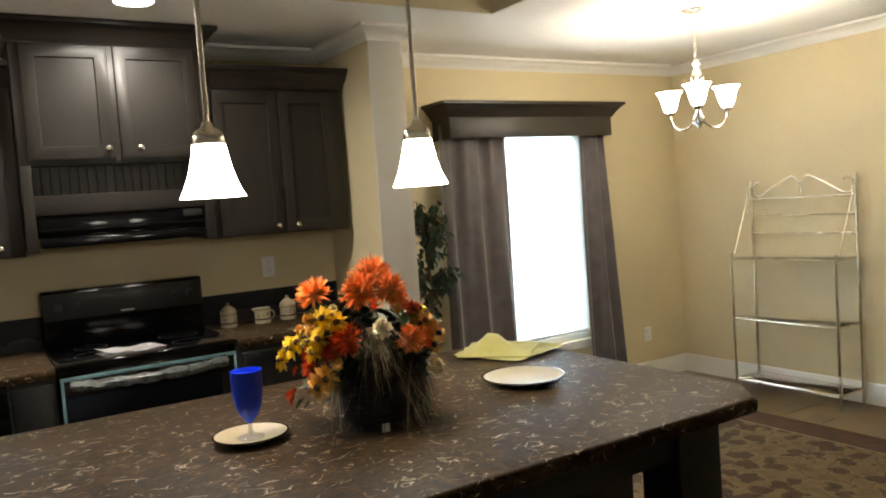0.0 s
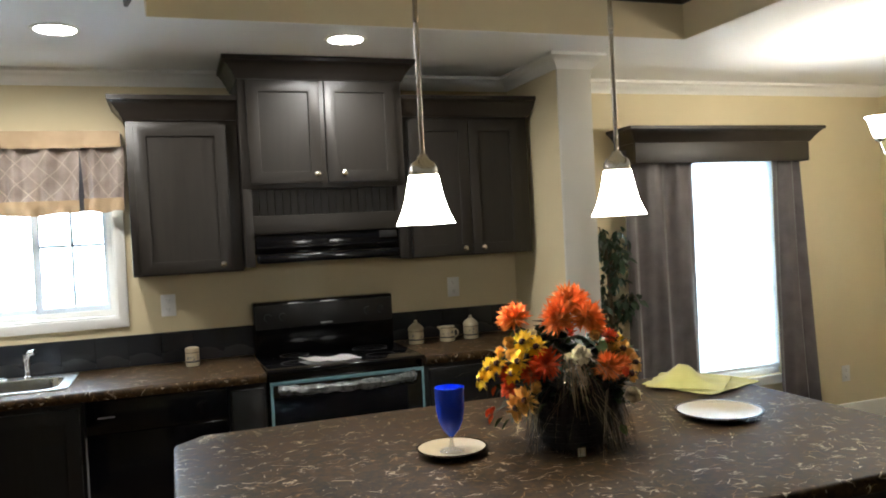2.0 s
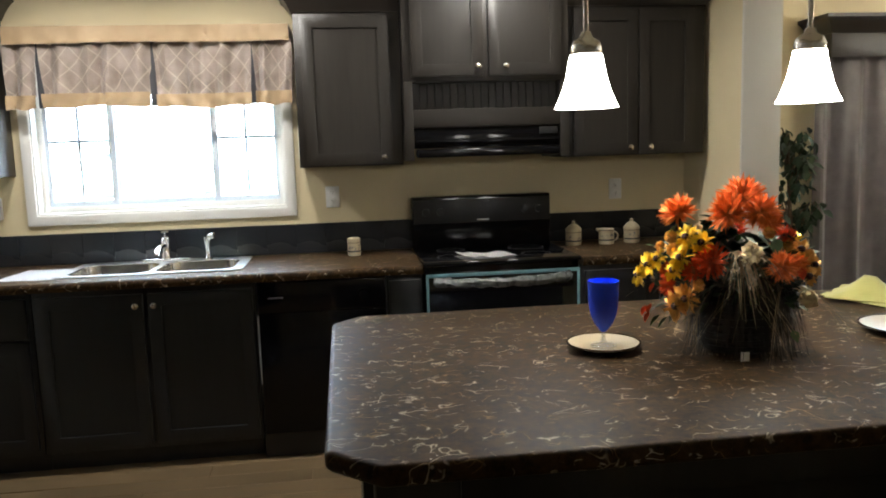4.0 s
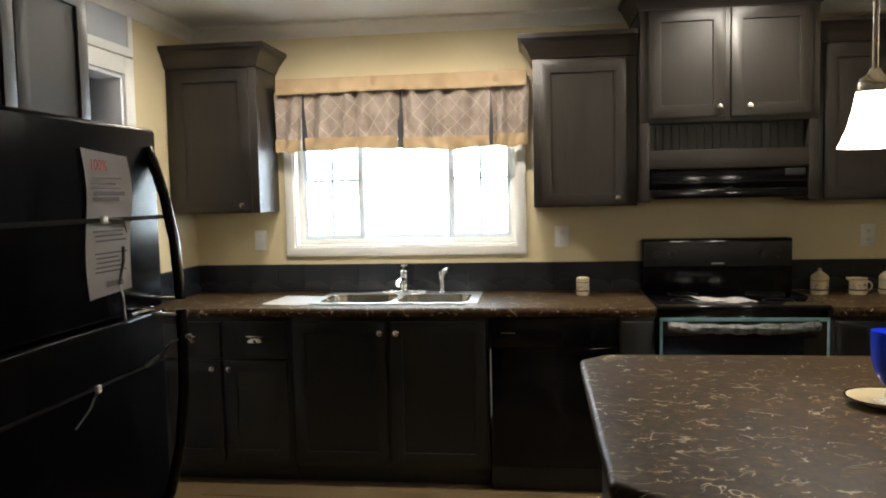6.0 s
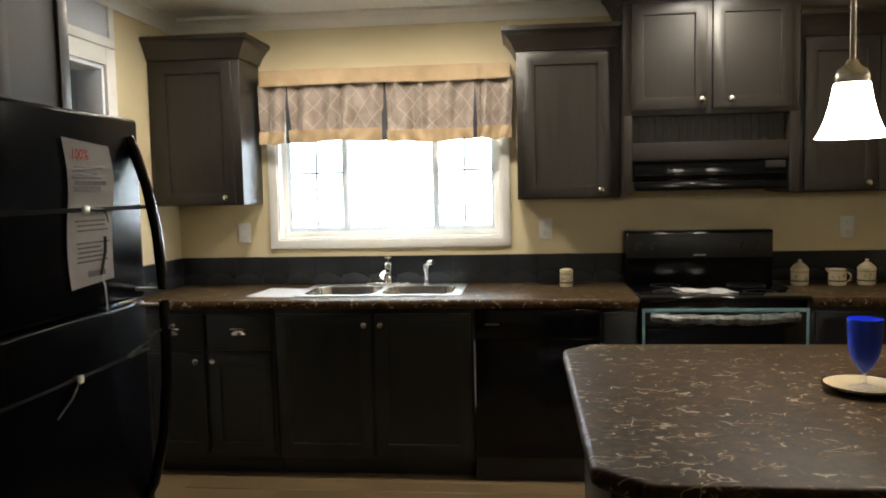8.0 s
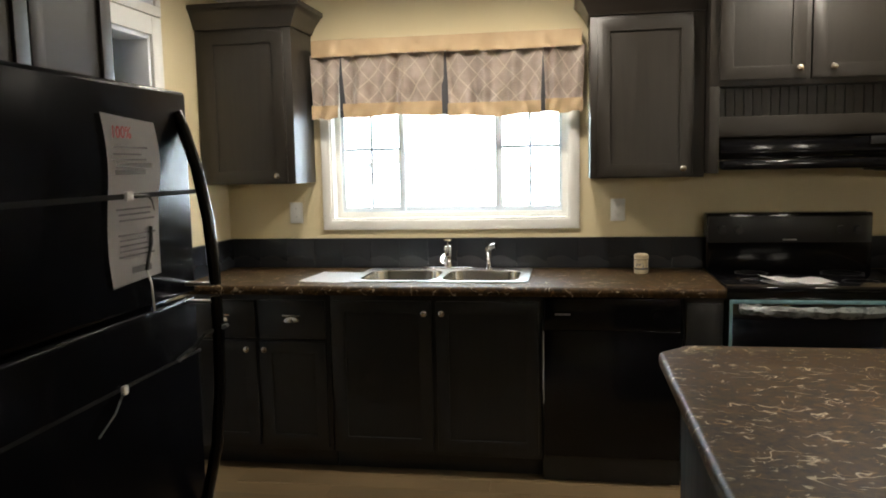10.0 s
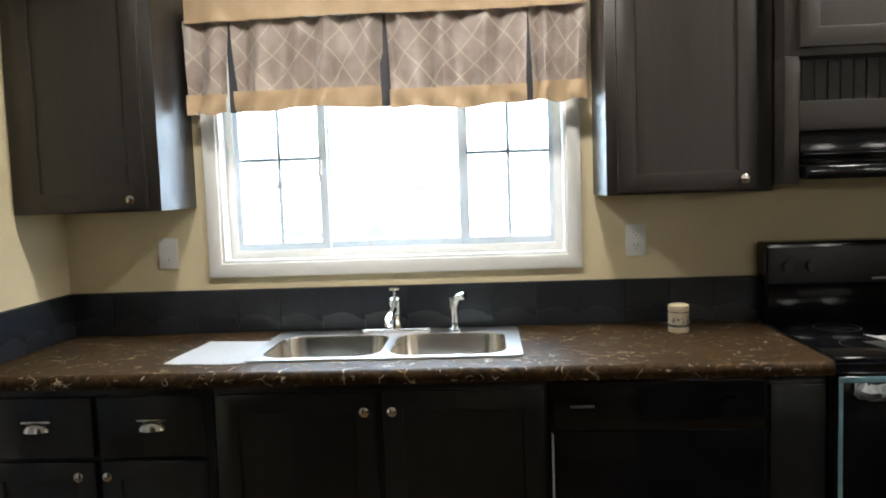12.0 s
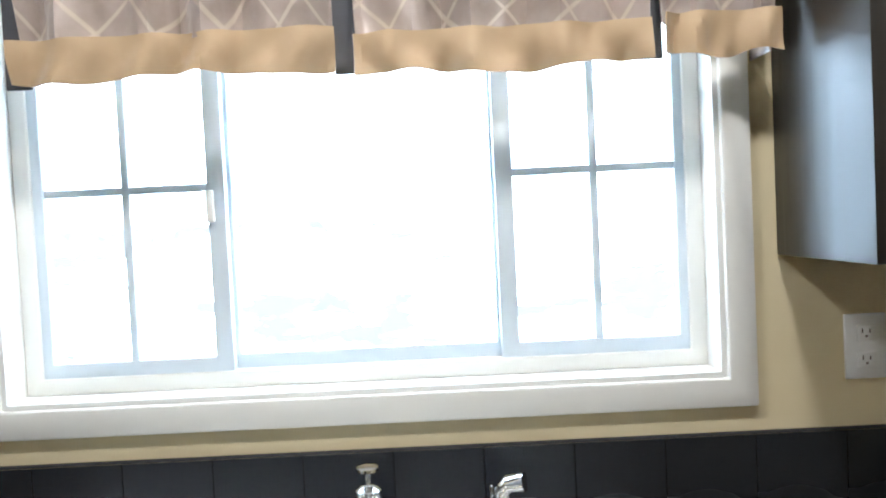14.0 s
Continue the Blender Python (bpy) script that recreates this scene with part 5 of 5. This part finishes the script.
cr = part("crown", b, LEAF, fi, "drooping dark green leaves")
cr["kind"] = "stuff"

# ---- things on the island ----
def plate(x, y, r, label):
    p = thing("plate", (x, y, 0.9205), label, "plate", "plates on the island")
    part("dish", lathe([(0, 0.004), (r * 0.55, 0.004), (r * 0.66, 0.007), (r * 0.95, 0.018), (r * 0.96, 0.021), (r * 0.9, 0.0205), (r * 0.66, 0.011), (r * 0.55, 0.0085), (0, 0.008)], (x, y, 0.9205), 44), CREAM, p, "cream glazed dish")
    part("rim", lathe([(r * 0.945, 0.0175), (r, 0.0195), (r, 0.0225), (r * 0.955, 0.0222)], (x, y, 0.9205), 44), PLATE_RIM, p, "dark brown rim")
    part("foot", lathe([(r * 0.5, 0), (r * 0.58, 0), (r * 0.6, 0.005), (r * 0.9, 0.0165), (r * 0.99, 0.019), (r * 0.5, 0.003)], (x, y, 0.9205), 44), PLATE_RIM, p, "dark underside")
    return p


plate(1.40, 1.862, 0.098, "small cream saucer with dark rim under a goblet")
plate(2.28, 1.838, 0.132, "cream plate with dark rim on the island")
gb = thing("goblet", (1.40, 1.862, 0.93), "stemmed glass goblet filled with blue", "goblet")
gx, gy, gz = 1.40, 1.862, 0.9297
part("bowl", lathe([(0.006, 0.040), (0.012, 0.046), (0.024, 0.062), (0.034, 0.085), (0.0385, 0.11), (0.0405, 0.14), (0.0415, 0.178), (0.0405, 0.1785), (0.0395, 0.166), (0.0, 0.164)], (gx, gy, gz), 36), BLUE, gb, "bright blue bowl")
part("stem", lathe([(0, 0.0), (0.034, 0.0), (0.035, 0.002), (0.02, 0.006), (0.008, 0.012), (0.0055, 0.025), (0.0055, 0.040), (0, 0.041)], (gx, gy, gz), 32), STEM, gb, "clear glass stem and foot").visible_shadow = False

b = bmesh.new()
rng = random.Random(12)
for k, (cx, cy, s, rot) in enumerate(((2.53, 2.25, 0.15, 0.3), (2.50, 2.27, 0.135, 0.75))):
    n = 8
    g = []
    for v in range(n + 1):
        row = []
        for u in range(n + 1):
            x, y = (u / n - 0.5) * 2 * s, (v / n - 0.5) * 2 * s
            lift = 0.08 * math.exp(-((x + 0.03) ** 2 + (y - 0.02) ** 2) / 0.004) * (1 if k else 0.6) + 0.006 * math.sin(7 * x * 8 + y * 11)
            row.append(b.verts.new((cx + x * math.cos(rot) - y * math.sin(rot), cy + x * math.sin(rot) + y * math.cos(rot), 0.928 + 0.006 * k + max(0, lift))))
        g.append(row)
    for v in range(n):
        for u in range(n):
            b.faces.new((g[v][u], g[v][u + 1], g[v + 1][u + 1], g[v + 1][u]))
thick(b, 0.003)
solo("cloth_napkin", b, NAPKIN, "crumpled yellow-green cloth napkin on the island", "napkin")

# centrepiece
ORANGE = plain("orange_petal", (1.0, 0.27, 0.055), 0.6, vary=0.25, scale=60)
RUST = plain("rust_petal", (0.78, 0.10, 0.02), 0.6, vary=0.35, scale=60)
YELLOW = plain("yellow_petal", (1.0, 0.62, 0.03), 0.6, vary=0.2, scale=60)
PEACH = plain("peach_petal", (0.95, 0.50, 0.13), 0.6, vary=0.25, scale=60)
IVORY = plain("ivory_petal", (0.88, 0.78, 0.55), 0.65, vary=0.2, scale=60)
SEED = plain("brown_seed_head", (0.05, 0.02, 0.01), 0.8, vary=0.4, scale=150)
STRAW = plain("dry_grass", (0.26, 0.20, 0.12), 0.7, vary=0.4, scale=40)
BASKET = plain("dark_basket", (0.011, 0.008, 0.006), 0.6, vary=0.4, scale=60)
FXC, FYC, FZ = 1.745, 1.79, 0.9205
cp = thing("flower_arrangement", (FXC, FYC, FZ), "autumn silk flower centrepiece, orange and yellow, in a dark basket", "flower arrangement")
b = bmesh.new()
for i in range(7):
    r = 0.085 + 0.02 * math.sin(i / 6 * math.pi)
    tube(arc((FXC, FYC, FZ + 0.012 + i * 0.018), r, 0, 360, 28, "xy", 0.8), 0.010, b, 7)
for i in range(20):
    a = i / 20 * 6.283
    tube([(FXC + 0.085 * math.cos(a), FYC + 0.068 * math.sin(a), FZ + 0.003), (FXC + 0.11 * math.cos(a), FYC + 0.088 * math.sin(a), FZ + 0.065), (FXC + 0.088 * math.cos(a), FYC + 0.07 * math.sin(a), FZ + 0.13)], 0.005, b, 6)
lathe([(0, 0.004), (0.082, 0.004), (0.082, 0.12), (0, 0.13)], (FXC, FYC, FZ), 24, b, Matrix.Diagonal((1, 0.8, 1, 1)))
part("basket", b, BASKET, cp, "dark woven basket")
part("price_tag", box(FXC - 0.061, FXC - 0.037, FYC - 0.125, FYC - 0.122, FZ + 0.001, FZ + 0.024, 0.001), PAPER, cp, "small white tag")
rng = random.Random(3)


def petal(b, at, direction, length, width, curl, roll_):
    m = spin_to(direction).to_3x3() @ Euler((0, 0, roll_)).to_matrix()
    rows = []
    for i in range(4):
        t = i / 3
        w = width * (0.35, 1.0, 0.85, 0.12)[i] * 0.5
        z, o = length * t * math.cos(curl * t), length * t * math.sin(curl * t)
        rows.append([b.verts.new(Vector(at) + m @ Vector((s * w, o + abs(s) * 0.15 * w, z))) for s in (-1, 0, 1)])
    for a, c2 in zip(rows, rows[1:]):
        b.faces.new((a[0], a[1], c2[1], c2[0]))
        b.faces.new((a[1], a[2], c2[2], c2[1]))


def bloom(kind, at, facing, size, mat, label):
    """A silk flower: rings of petals round the facing direction, and a centre."""
    f = Vector(facing).normalized()
    size *= {"dahlia": 1.05, "daisy": 1.15, "rose": 1.3}[kind]
    m = spin_to(f).to_3x3()
    b = bmesh.new()
    layers = {"dahlia": ((98, 26, 0.85), (82, 30, 0.95), (66, 32, 0.98), (50, 30, 0.95), (34, 24, 0.9), (18, 16, 0.86), (6, 8, 0.8)), "daisy": ((86, 13, 1.0), (74, 12, 0.9)), "rose": ((100, 10, 0.52), (80, 11, 0.56), (60, 11, 0.6), (42, 10, 0.62), (24, 8, 0.64), (8, 5, 0.64))}[kind]
    for tilt, count, ln in layers:
        for i in range(count):
            a = 6.283 * (i + 0.5 * (tilt % 3) / 3 + rng.uniform(-0.15, 0.15)) / count
            tl = radians(tilt + rng.uniform(-10, 10))
            d = m @ Vector((math.sin(tl) * math.cos(a), math.sin(tl) * math.sin(a), math.cos(tl)))
            wdt = {"dahlia": 0.165, "daisy": 0.5, "rose": 0.6}[kind]
            petal(b, Vector(at) - f * size * 0.15, d, size * ln * rng.uniform(0.88, 1.1), size * wdt, rng.uniform(-0.4, 0.5), rng.uniform(0, 6.28) if kind == "dahlia" else a)
    fl = part("bloom", b, mat, cp, label)
    if kind == "daisy":
        part("seed_head", lathe([(0, 0.011), (0.006, 0.009), (0.0095, 0.003), (0.0095, -0.004), (0, -0.006)], at, 14, turn=spin_to(f)), SEED, fl, "dark brown centre")
    return fl


FRONT = Vector((-0.49, -0.87, 0))
SIDE = Vector((0.87, -0.49, 0))


def fpos(lat, up, out):
    """A place in the arrangement by offsets across, above and out from the basket's middle."""
    return Vector((FXC, FYC, FZ + up - 0.018)) + SIDE * (0.88 * lat + 0.028) + FRONT * out


def B(kind, lat, up, out, size, mat, label, lift=0.35):
    face = SIDE * (lat * 3.2) + FRONT * (0.45 + 3.0 * out) + Vector((0, 0, lift))
    bloom(kind, fpos(lat, up, out), face, size, mat, label)


B("dahlia", -0.03, 0.425, 0.0, 0.062, ORANGE, "large orange bloom", 0.7)
B("dahlia", -0.067, 0.385, 0.06, 0.058, ORANGE, "orange bloom")
B("dahlia", 0.025, 0.385, 0.05, 0.052, ORANGE, "orange bloom")
B("dahlia", -0.21, 0.385, 0.03, 0.054, ORANGE, "orange bloom", 1.2)
B("dahlia", -0.108, 0.265, 0.11, 0.052, RUST, "rust bloom")
B("dahlia", 0.082, 0.255, 0.11, 0.044, ORANGE, "orange bloom")
B("dahlia", 0.05, 0.355, 0.04, 0.034, ORANGE, "orange bloom")
B("dahlia", 0.09, 0.325, 0.03, 0.026, RUST, "small rust bloom")
B("daisy", -0.178, 0.325, 0.10, 0.033, YELLOW, "yellow sunflower")
B("daisy", -0.134, 0.312, 0.11, 0.032, YELLOW, "yellow sunflower")
B("daisy", -0.192, 0.275, 0.12, 0.036, YELLOW, "yellow sunflower")
B("daisy", -0.212, 0.24, 0.11, 0.028, YELLOW, "yellow sunflower")
B("daisy", -0.292, 0.242, 0.05, 0.035, YELLOW, "yellow sunflower")
B("daisy", -0.322, 0.212, 0.04, 0.029, YELLOW, "yellow sunflower")
B("daisy", -0.203, 0.150, 0.13, 0.037, PEACH, "golden bloom", 0.0)
B("daisy", -0.175, 0.172, 0.14, 0.037, PEACH, "golden bloom", 0.1)
B("rose", -0.222, 0.32, 0.07, 0.027, PEACH, "peach rose")
B("rose", -0.215, 0.288, 0.09, 0.026, PEACH, "peach rose")
B("dahlia", -0.232, 0.232, 0.07, 0.028, RUST, "small rust bloom")
B("dahlia", -0.228, 0.192, 0.09, 0.028, RUST, "small rust bloom")
B("daisy", 0.168, 0.245, 0.0, 0.026, PEACH, "golden bloom")
B("rose", 0.15, 0.272, 0.02, 0.027, PEACH, "tan rose")
B("daisy", 0.112, 0.318, 0.0, 0.024, YELLOW, "yellow sunflower", 0.8)
B("rose", 0.098, 0.298, 0.04, 0.024, PEACH, "peach rose")
B("rose", 0.002, 0.292, 0.15, 0.040, IVORY, "ivory rose")
B("rose", 0.15, 0.178, 0.11, 0.034, IVORY, "ivory rose")
B("rose", -0.148, 0.345, 0.08, 0.020, IVORY, "ivory bud", 1.0)
B("daisy", 0.13, 0.29, 0.04, 0.026, PEACH, "golden bloom")
B("dahlia", 0.125, 0.255, 0.06, 0.030, ORANGE, "small orange bloom")
B("daisy", 0.15, 0.225, 0.06, 0.024, PEACH, "golden bloom")
B("rose", 0.045, 0.335, 0.08, 0.022, PEACH, "peach bud")
B("dahlia", -0.155, 0.24, 0.12, 0.032, RUST, "small rust bloom")
B("rose", -0.255, 0.29, 0.05, 0.024, PEACH, "peach rose")
B("daisy", -0.262, 0.262, 0.07, 0.028, YELLOW, "yellow sunflower")
B("rose", -0.14, 0.205, 0.13, 0.026, PEACH, "peach rose")
B("rose", 0.10, 0.30, -0.09, 0.034, PEACH, "peach rose")
B("dahlia", -0.06, 0.32, -0.09, 0.046, RUST, "rust bloom")
B("dahlia", 0.05, 0.28, -0.11, 0.044, ORANGE, "orange bloom")
B("daisy", -0.18, 0.28, -0.07, 0.032, YELLOW, "yellow sunflower")
for mat_, cnt, nm in ((LEAF, 460, "dark green foliage"), (LEAF2, 46, "mid green foliage")):
    b = bmesh.new()
    for i in range(cnt):
        a, e = rng.uniform(0, 6.283), rng.uniform(-0.7, 1.3)
        rr = rng.uniform(0.45, 0.95)
        at = fpos(-0.05 + 0.22 * rr * math.cos(a) * math.cos(e), 0.215 + 0.16 * rr * math.sin(e), 0.02 + 0.10 * rr * math.sin(a) * math.cos(e))
        leaf(b, at, rng.uniform(0.04, 0.065), rng.uniform(0.022, 0.035), Euler((rng.uniform(-0.8, 0.8), rng.uniform(-0.6, 1.0), a + rng.uniform(-0.6, 0.6))).to_matrix())
    if mat_ is LEAF2:
        for lat, up, out, size in ((-0.20, 0.355, 0.06, 0.06), (-0.18, 0.35, 0.07, 0.05), (-0.225, 0.12, 0.12, 0.04), (-0.25, 0.12, 0.10, 0.04), (0.11, 0.10, 0.11, 0.035), (0.06, 0.32, 0.07, 0.055)):
            leaf(b, fpos(lat, up, out), size, size * 0.6, Euler((0.5, 0.9, 4.2 + lat * 6)).to_matrix())
    part("foliage", b, mat_, cp, nm)["kind"] = "stuff"
b = bmesh.new()
for lat, up, out in ((-0.295, 0.135, 0.06), (-0.285, 0.12, 0.07), (-0.27, 0.20, 0.07), (-0.28, 0.14, 0.06), (0.13, 0.25, 0.08)):
    leaf(b, fpos(lat, up, out), 0.032, 0.022, Euler((0.4, 1.2, 3.9 + 5 * lat)).to_matrix())
part("autumn_leaf", b, RUST, cp, "rust autumn leaves")["kind"] = "stuff"


def blade(b, base, reach, up, droop, a, width):
    g = []
    for i in range(8):
        t = i / 7
        p = Vector(base) + Vector((math.cos(a) * reach * t, math.sin(a) * reach * t, up * t * (2 - t) * 0.8 - droop * t * t))
        p.z = max(p.z, FZ + 0.004)
        side = Vector((-math.sin(a), math.cos(a), 0.3)) * width * (1 - 0.8 * t)
        g.append((b.verts.new(p - side), b.verts.new(p + side)))
    for q, r in zip(g, g[1:]):
        b.faces.new((q[0], q[1], r[1], r[0]))


b = bmesh.new()
for i in range(40):
    a = -2.08 + rng.gauss(0.55, 0.5)
    blade(b, fpos(-0.035 + rng.uniform(-0.02, 0.02), 0.285, 0.08), rng.uniform(0.06, 0.15), rng.uniform(0.01, 0.05), rng.uniform(0.07, 0.19), a, rng.uniform(0.0014, 0.0026))
for i in range(14):
    blade(b, fpos(-0.15 + rng.uniform(-0.02, 0.02), 0.26, 0.11), rng.uniform(0.03, 0.06), 0.01, rng.uniform(0.16, 0.24), -2.08 + rng.uniform(-0.4, 0.6), rng.uniform(0.001, 0.002))
for i in range(26):
    a = rng.uniform(-3.6, 0.3)
    blade(b, fpos(rng.uniform(-0.1, 0.1), 0.19, 0.03), rng.uniform(0.14, 0.24), 0.02, rng.uniform(0.1, 0.2), a, rng.uniform(0.0008, 0.0016))
for a, rc, up, dr in ((2.63, 0.36, 0.14, 0.08), (2.5, 0.28, 0.22, 0.14), (3.3, 0.40, 0.12, 0.10), (-0.2, 0.26, 0.14, 0.16), (-0.7, 0.25, 0.10, 0.18)):
    blade(b, fpos(0, 0.18, 0), rc, up, dr, a, 0.0013)
for lat, a, rc, up in ((-0.13, 2.6, 0.03, 0.42), (-0.11, 2.6, 0.01, 0.36), (-0.09, -0.5, 0.03, 0.38), (-0.06, -0.5, 0.04, 0.36), (-0.01, -0.5, 0.01, 0.35), (-0.1, 2.6, 0.05, 0.33)):
    blade(b, fpos(lat, 0.2, 0.0), rc, up, 0.0, a, 0.0022)
part("dry_grass", b, STRAW, cp, "drooping dry grass blades")["kind"] = "stuff"

b = bmesh.new()
for i in range(420):
    a = rng.uniform(0, 6.283)
    base = fpos(-0.02 + 0.10 * math.cos(a), rng.uniform(0.13, 0.22), 0.07 * math.sin(a))
    blade(b, base, rng.uniform(0.03, 0.09), 0.02, rng.uniform(0.12, 0.24), -a - 0.513 + rng.uniform(-0.4, 0.4), rng.uniform(0.0018, 0.0036))
part("dark_grass", b, BASKET, cp, "dark drooping grass round the basket")["kind"] = "stuff"

# moulding under the ceiling at the tray's edge
solo("trim_edge", moulding([(0, 0), (0.012, 0), (0.03, 0.03), (0.045, 0.05), (0.045, 0.062), (0, 0.062)], [(0.585, TY0, TOP - 0.064), (0.585, 2.82, TOP - 0.064)][::-1]), CROWN_DARK, "short dark glossy moulding under the ceiling", "moulding", "structure")

# ---- pieces ----
tile_bm = box(-0.0793, 0.0793, -0.005, 0.005, -0.0795, 0.0795, 0.0007, seg=1)
tile_me = bpy.data.meshes.new("tile")
tile_bm.to_mesh(tile_me)
tile_bm.free()
tile_me.materials.append(TILE)
bs = solo("backsplash", box(LW + 0.002, 1.088, BW - 0.016, BW - 0.001, 0.921, 1.083, 0.001), GROUT, "low dark blue-black tile backsplash behind the counter", "backsplash", "structure")
box_r = solo("backsplash_east", box(1.87, 2.688, BW - 0.016, BW - 0.001, 0.921, 1.083, 0.001), GROUT, "low dark tile backsplash beside the range", "backsplash", "structure")
box_l = solo("backsplash_west", box(LW + 0.001, LW + 0.016, 3.55, BW - 0.02, 0.921, 1.083, 0.001), GROUT, "low dark tile return on the side wall", "backsplash", "structure")
rng = random.Random(8)


def set_tile(parent, x, y, turn=0.0):
    t = new("tile", tile_me)
    t.parent = parent
    t.matrix_basis = pose(x, y, 1.002, rng.uniform(-0.5, 0.5), 0, turn + rng.uniform(-0.35, 0.35))


for i in range(16):
    set_tile(bs, LW + 0.10 + i * 0.1595, BW - 0.018)
for i in range(5):
    set_tile(box_r, 1.955 + i * 0.1595, BW - 0.018)
for i in range(4):
    set_tile(box_l, LW + 0.018, 3.64 + i * 0.1595 - 0.01, 90)

plank_bm = box(0, 1.196, 0, 0.1265, -0.003, 0.003, 0.0012, seg=1)
plank_me = bpy.data.meshes.new("plank")
plank_bm.to_mesh(plank_me)
plank_bm.free()
plank_me.materials.append(FLOOR)
for r in range(13):
    off = (r * 0.47) % 1.2
    for i in range(6):
        x = LW + 0.02 - off + i * 1.2
        if x < LW:
            x = LW + 0.001 + 0 * off
            if i == 0 and off > 0.05:
                continue
        if x + 1.2 > RW:
            continue
        p = new("plank", plank_me)
        p.parent = floor_ob
        p.matrix_basis = pose(x, 2.52 + r * 0.1285, 0.0005)
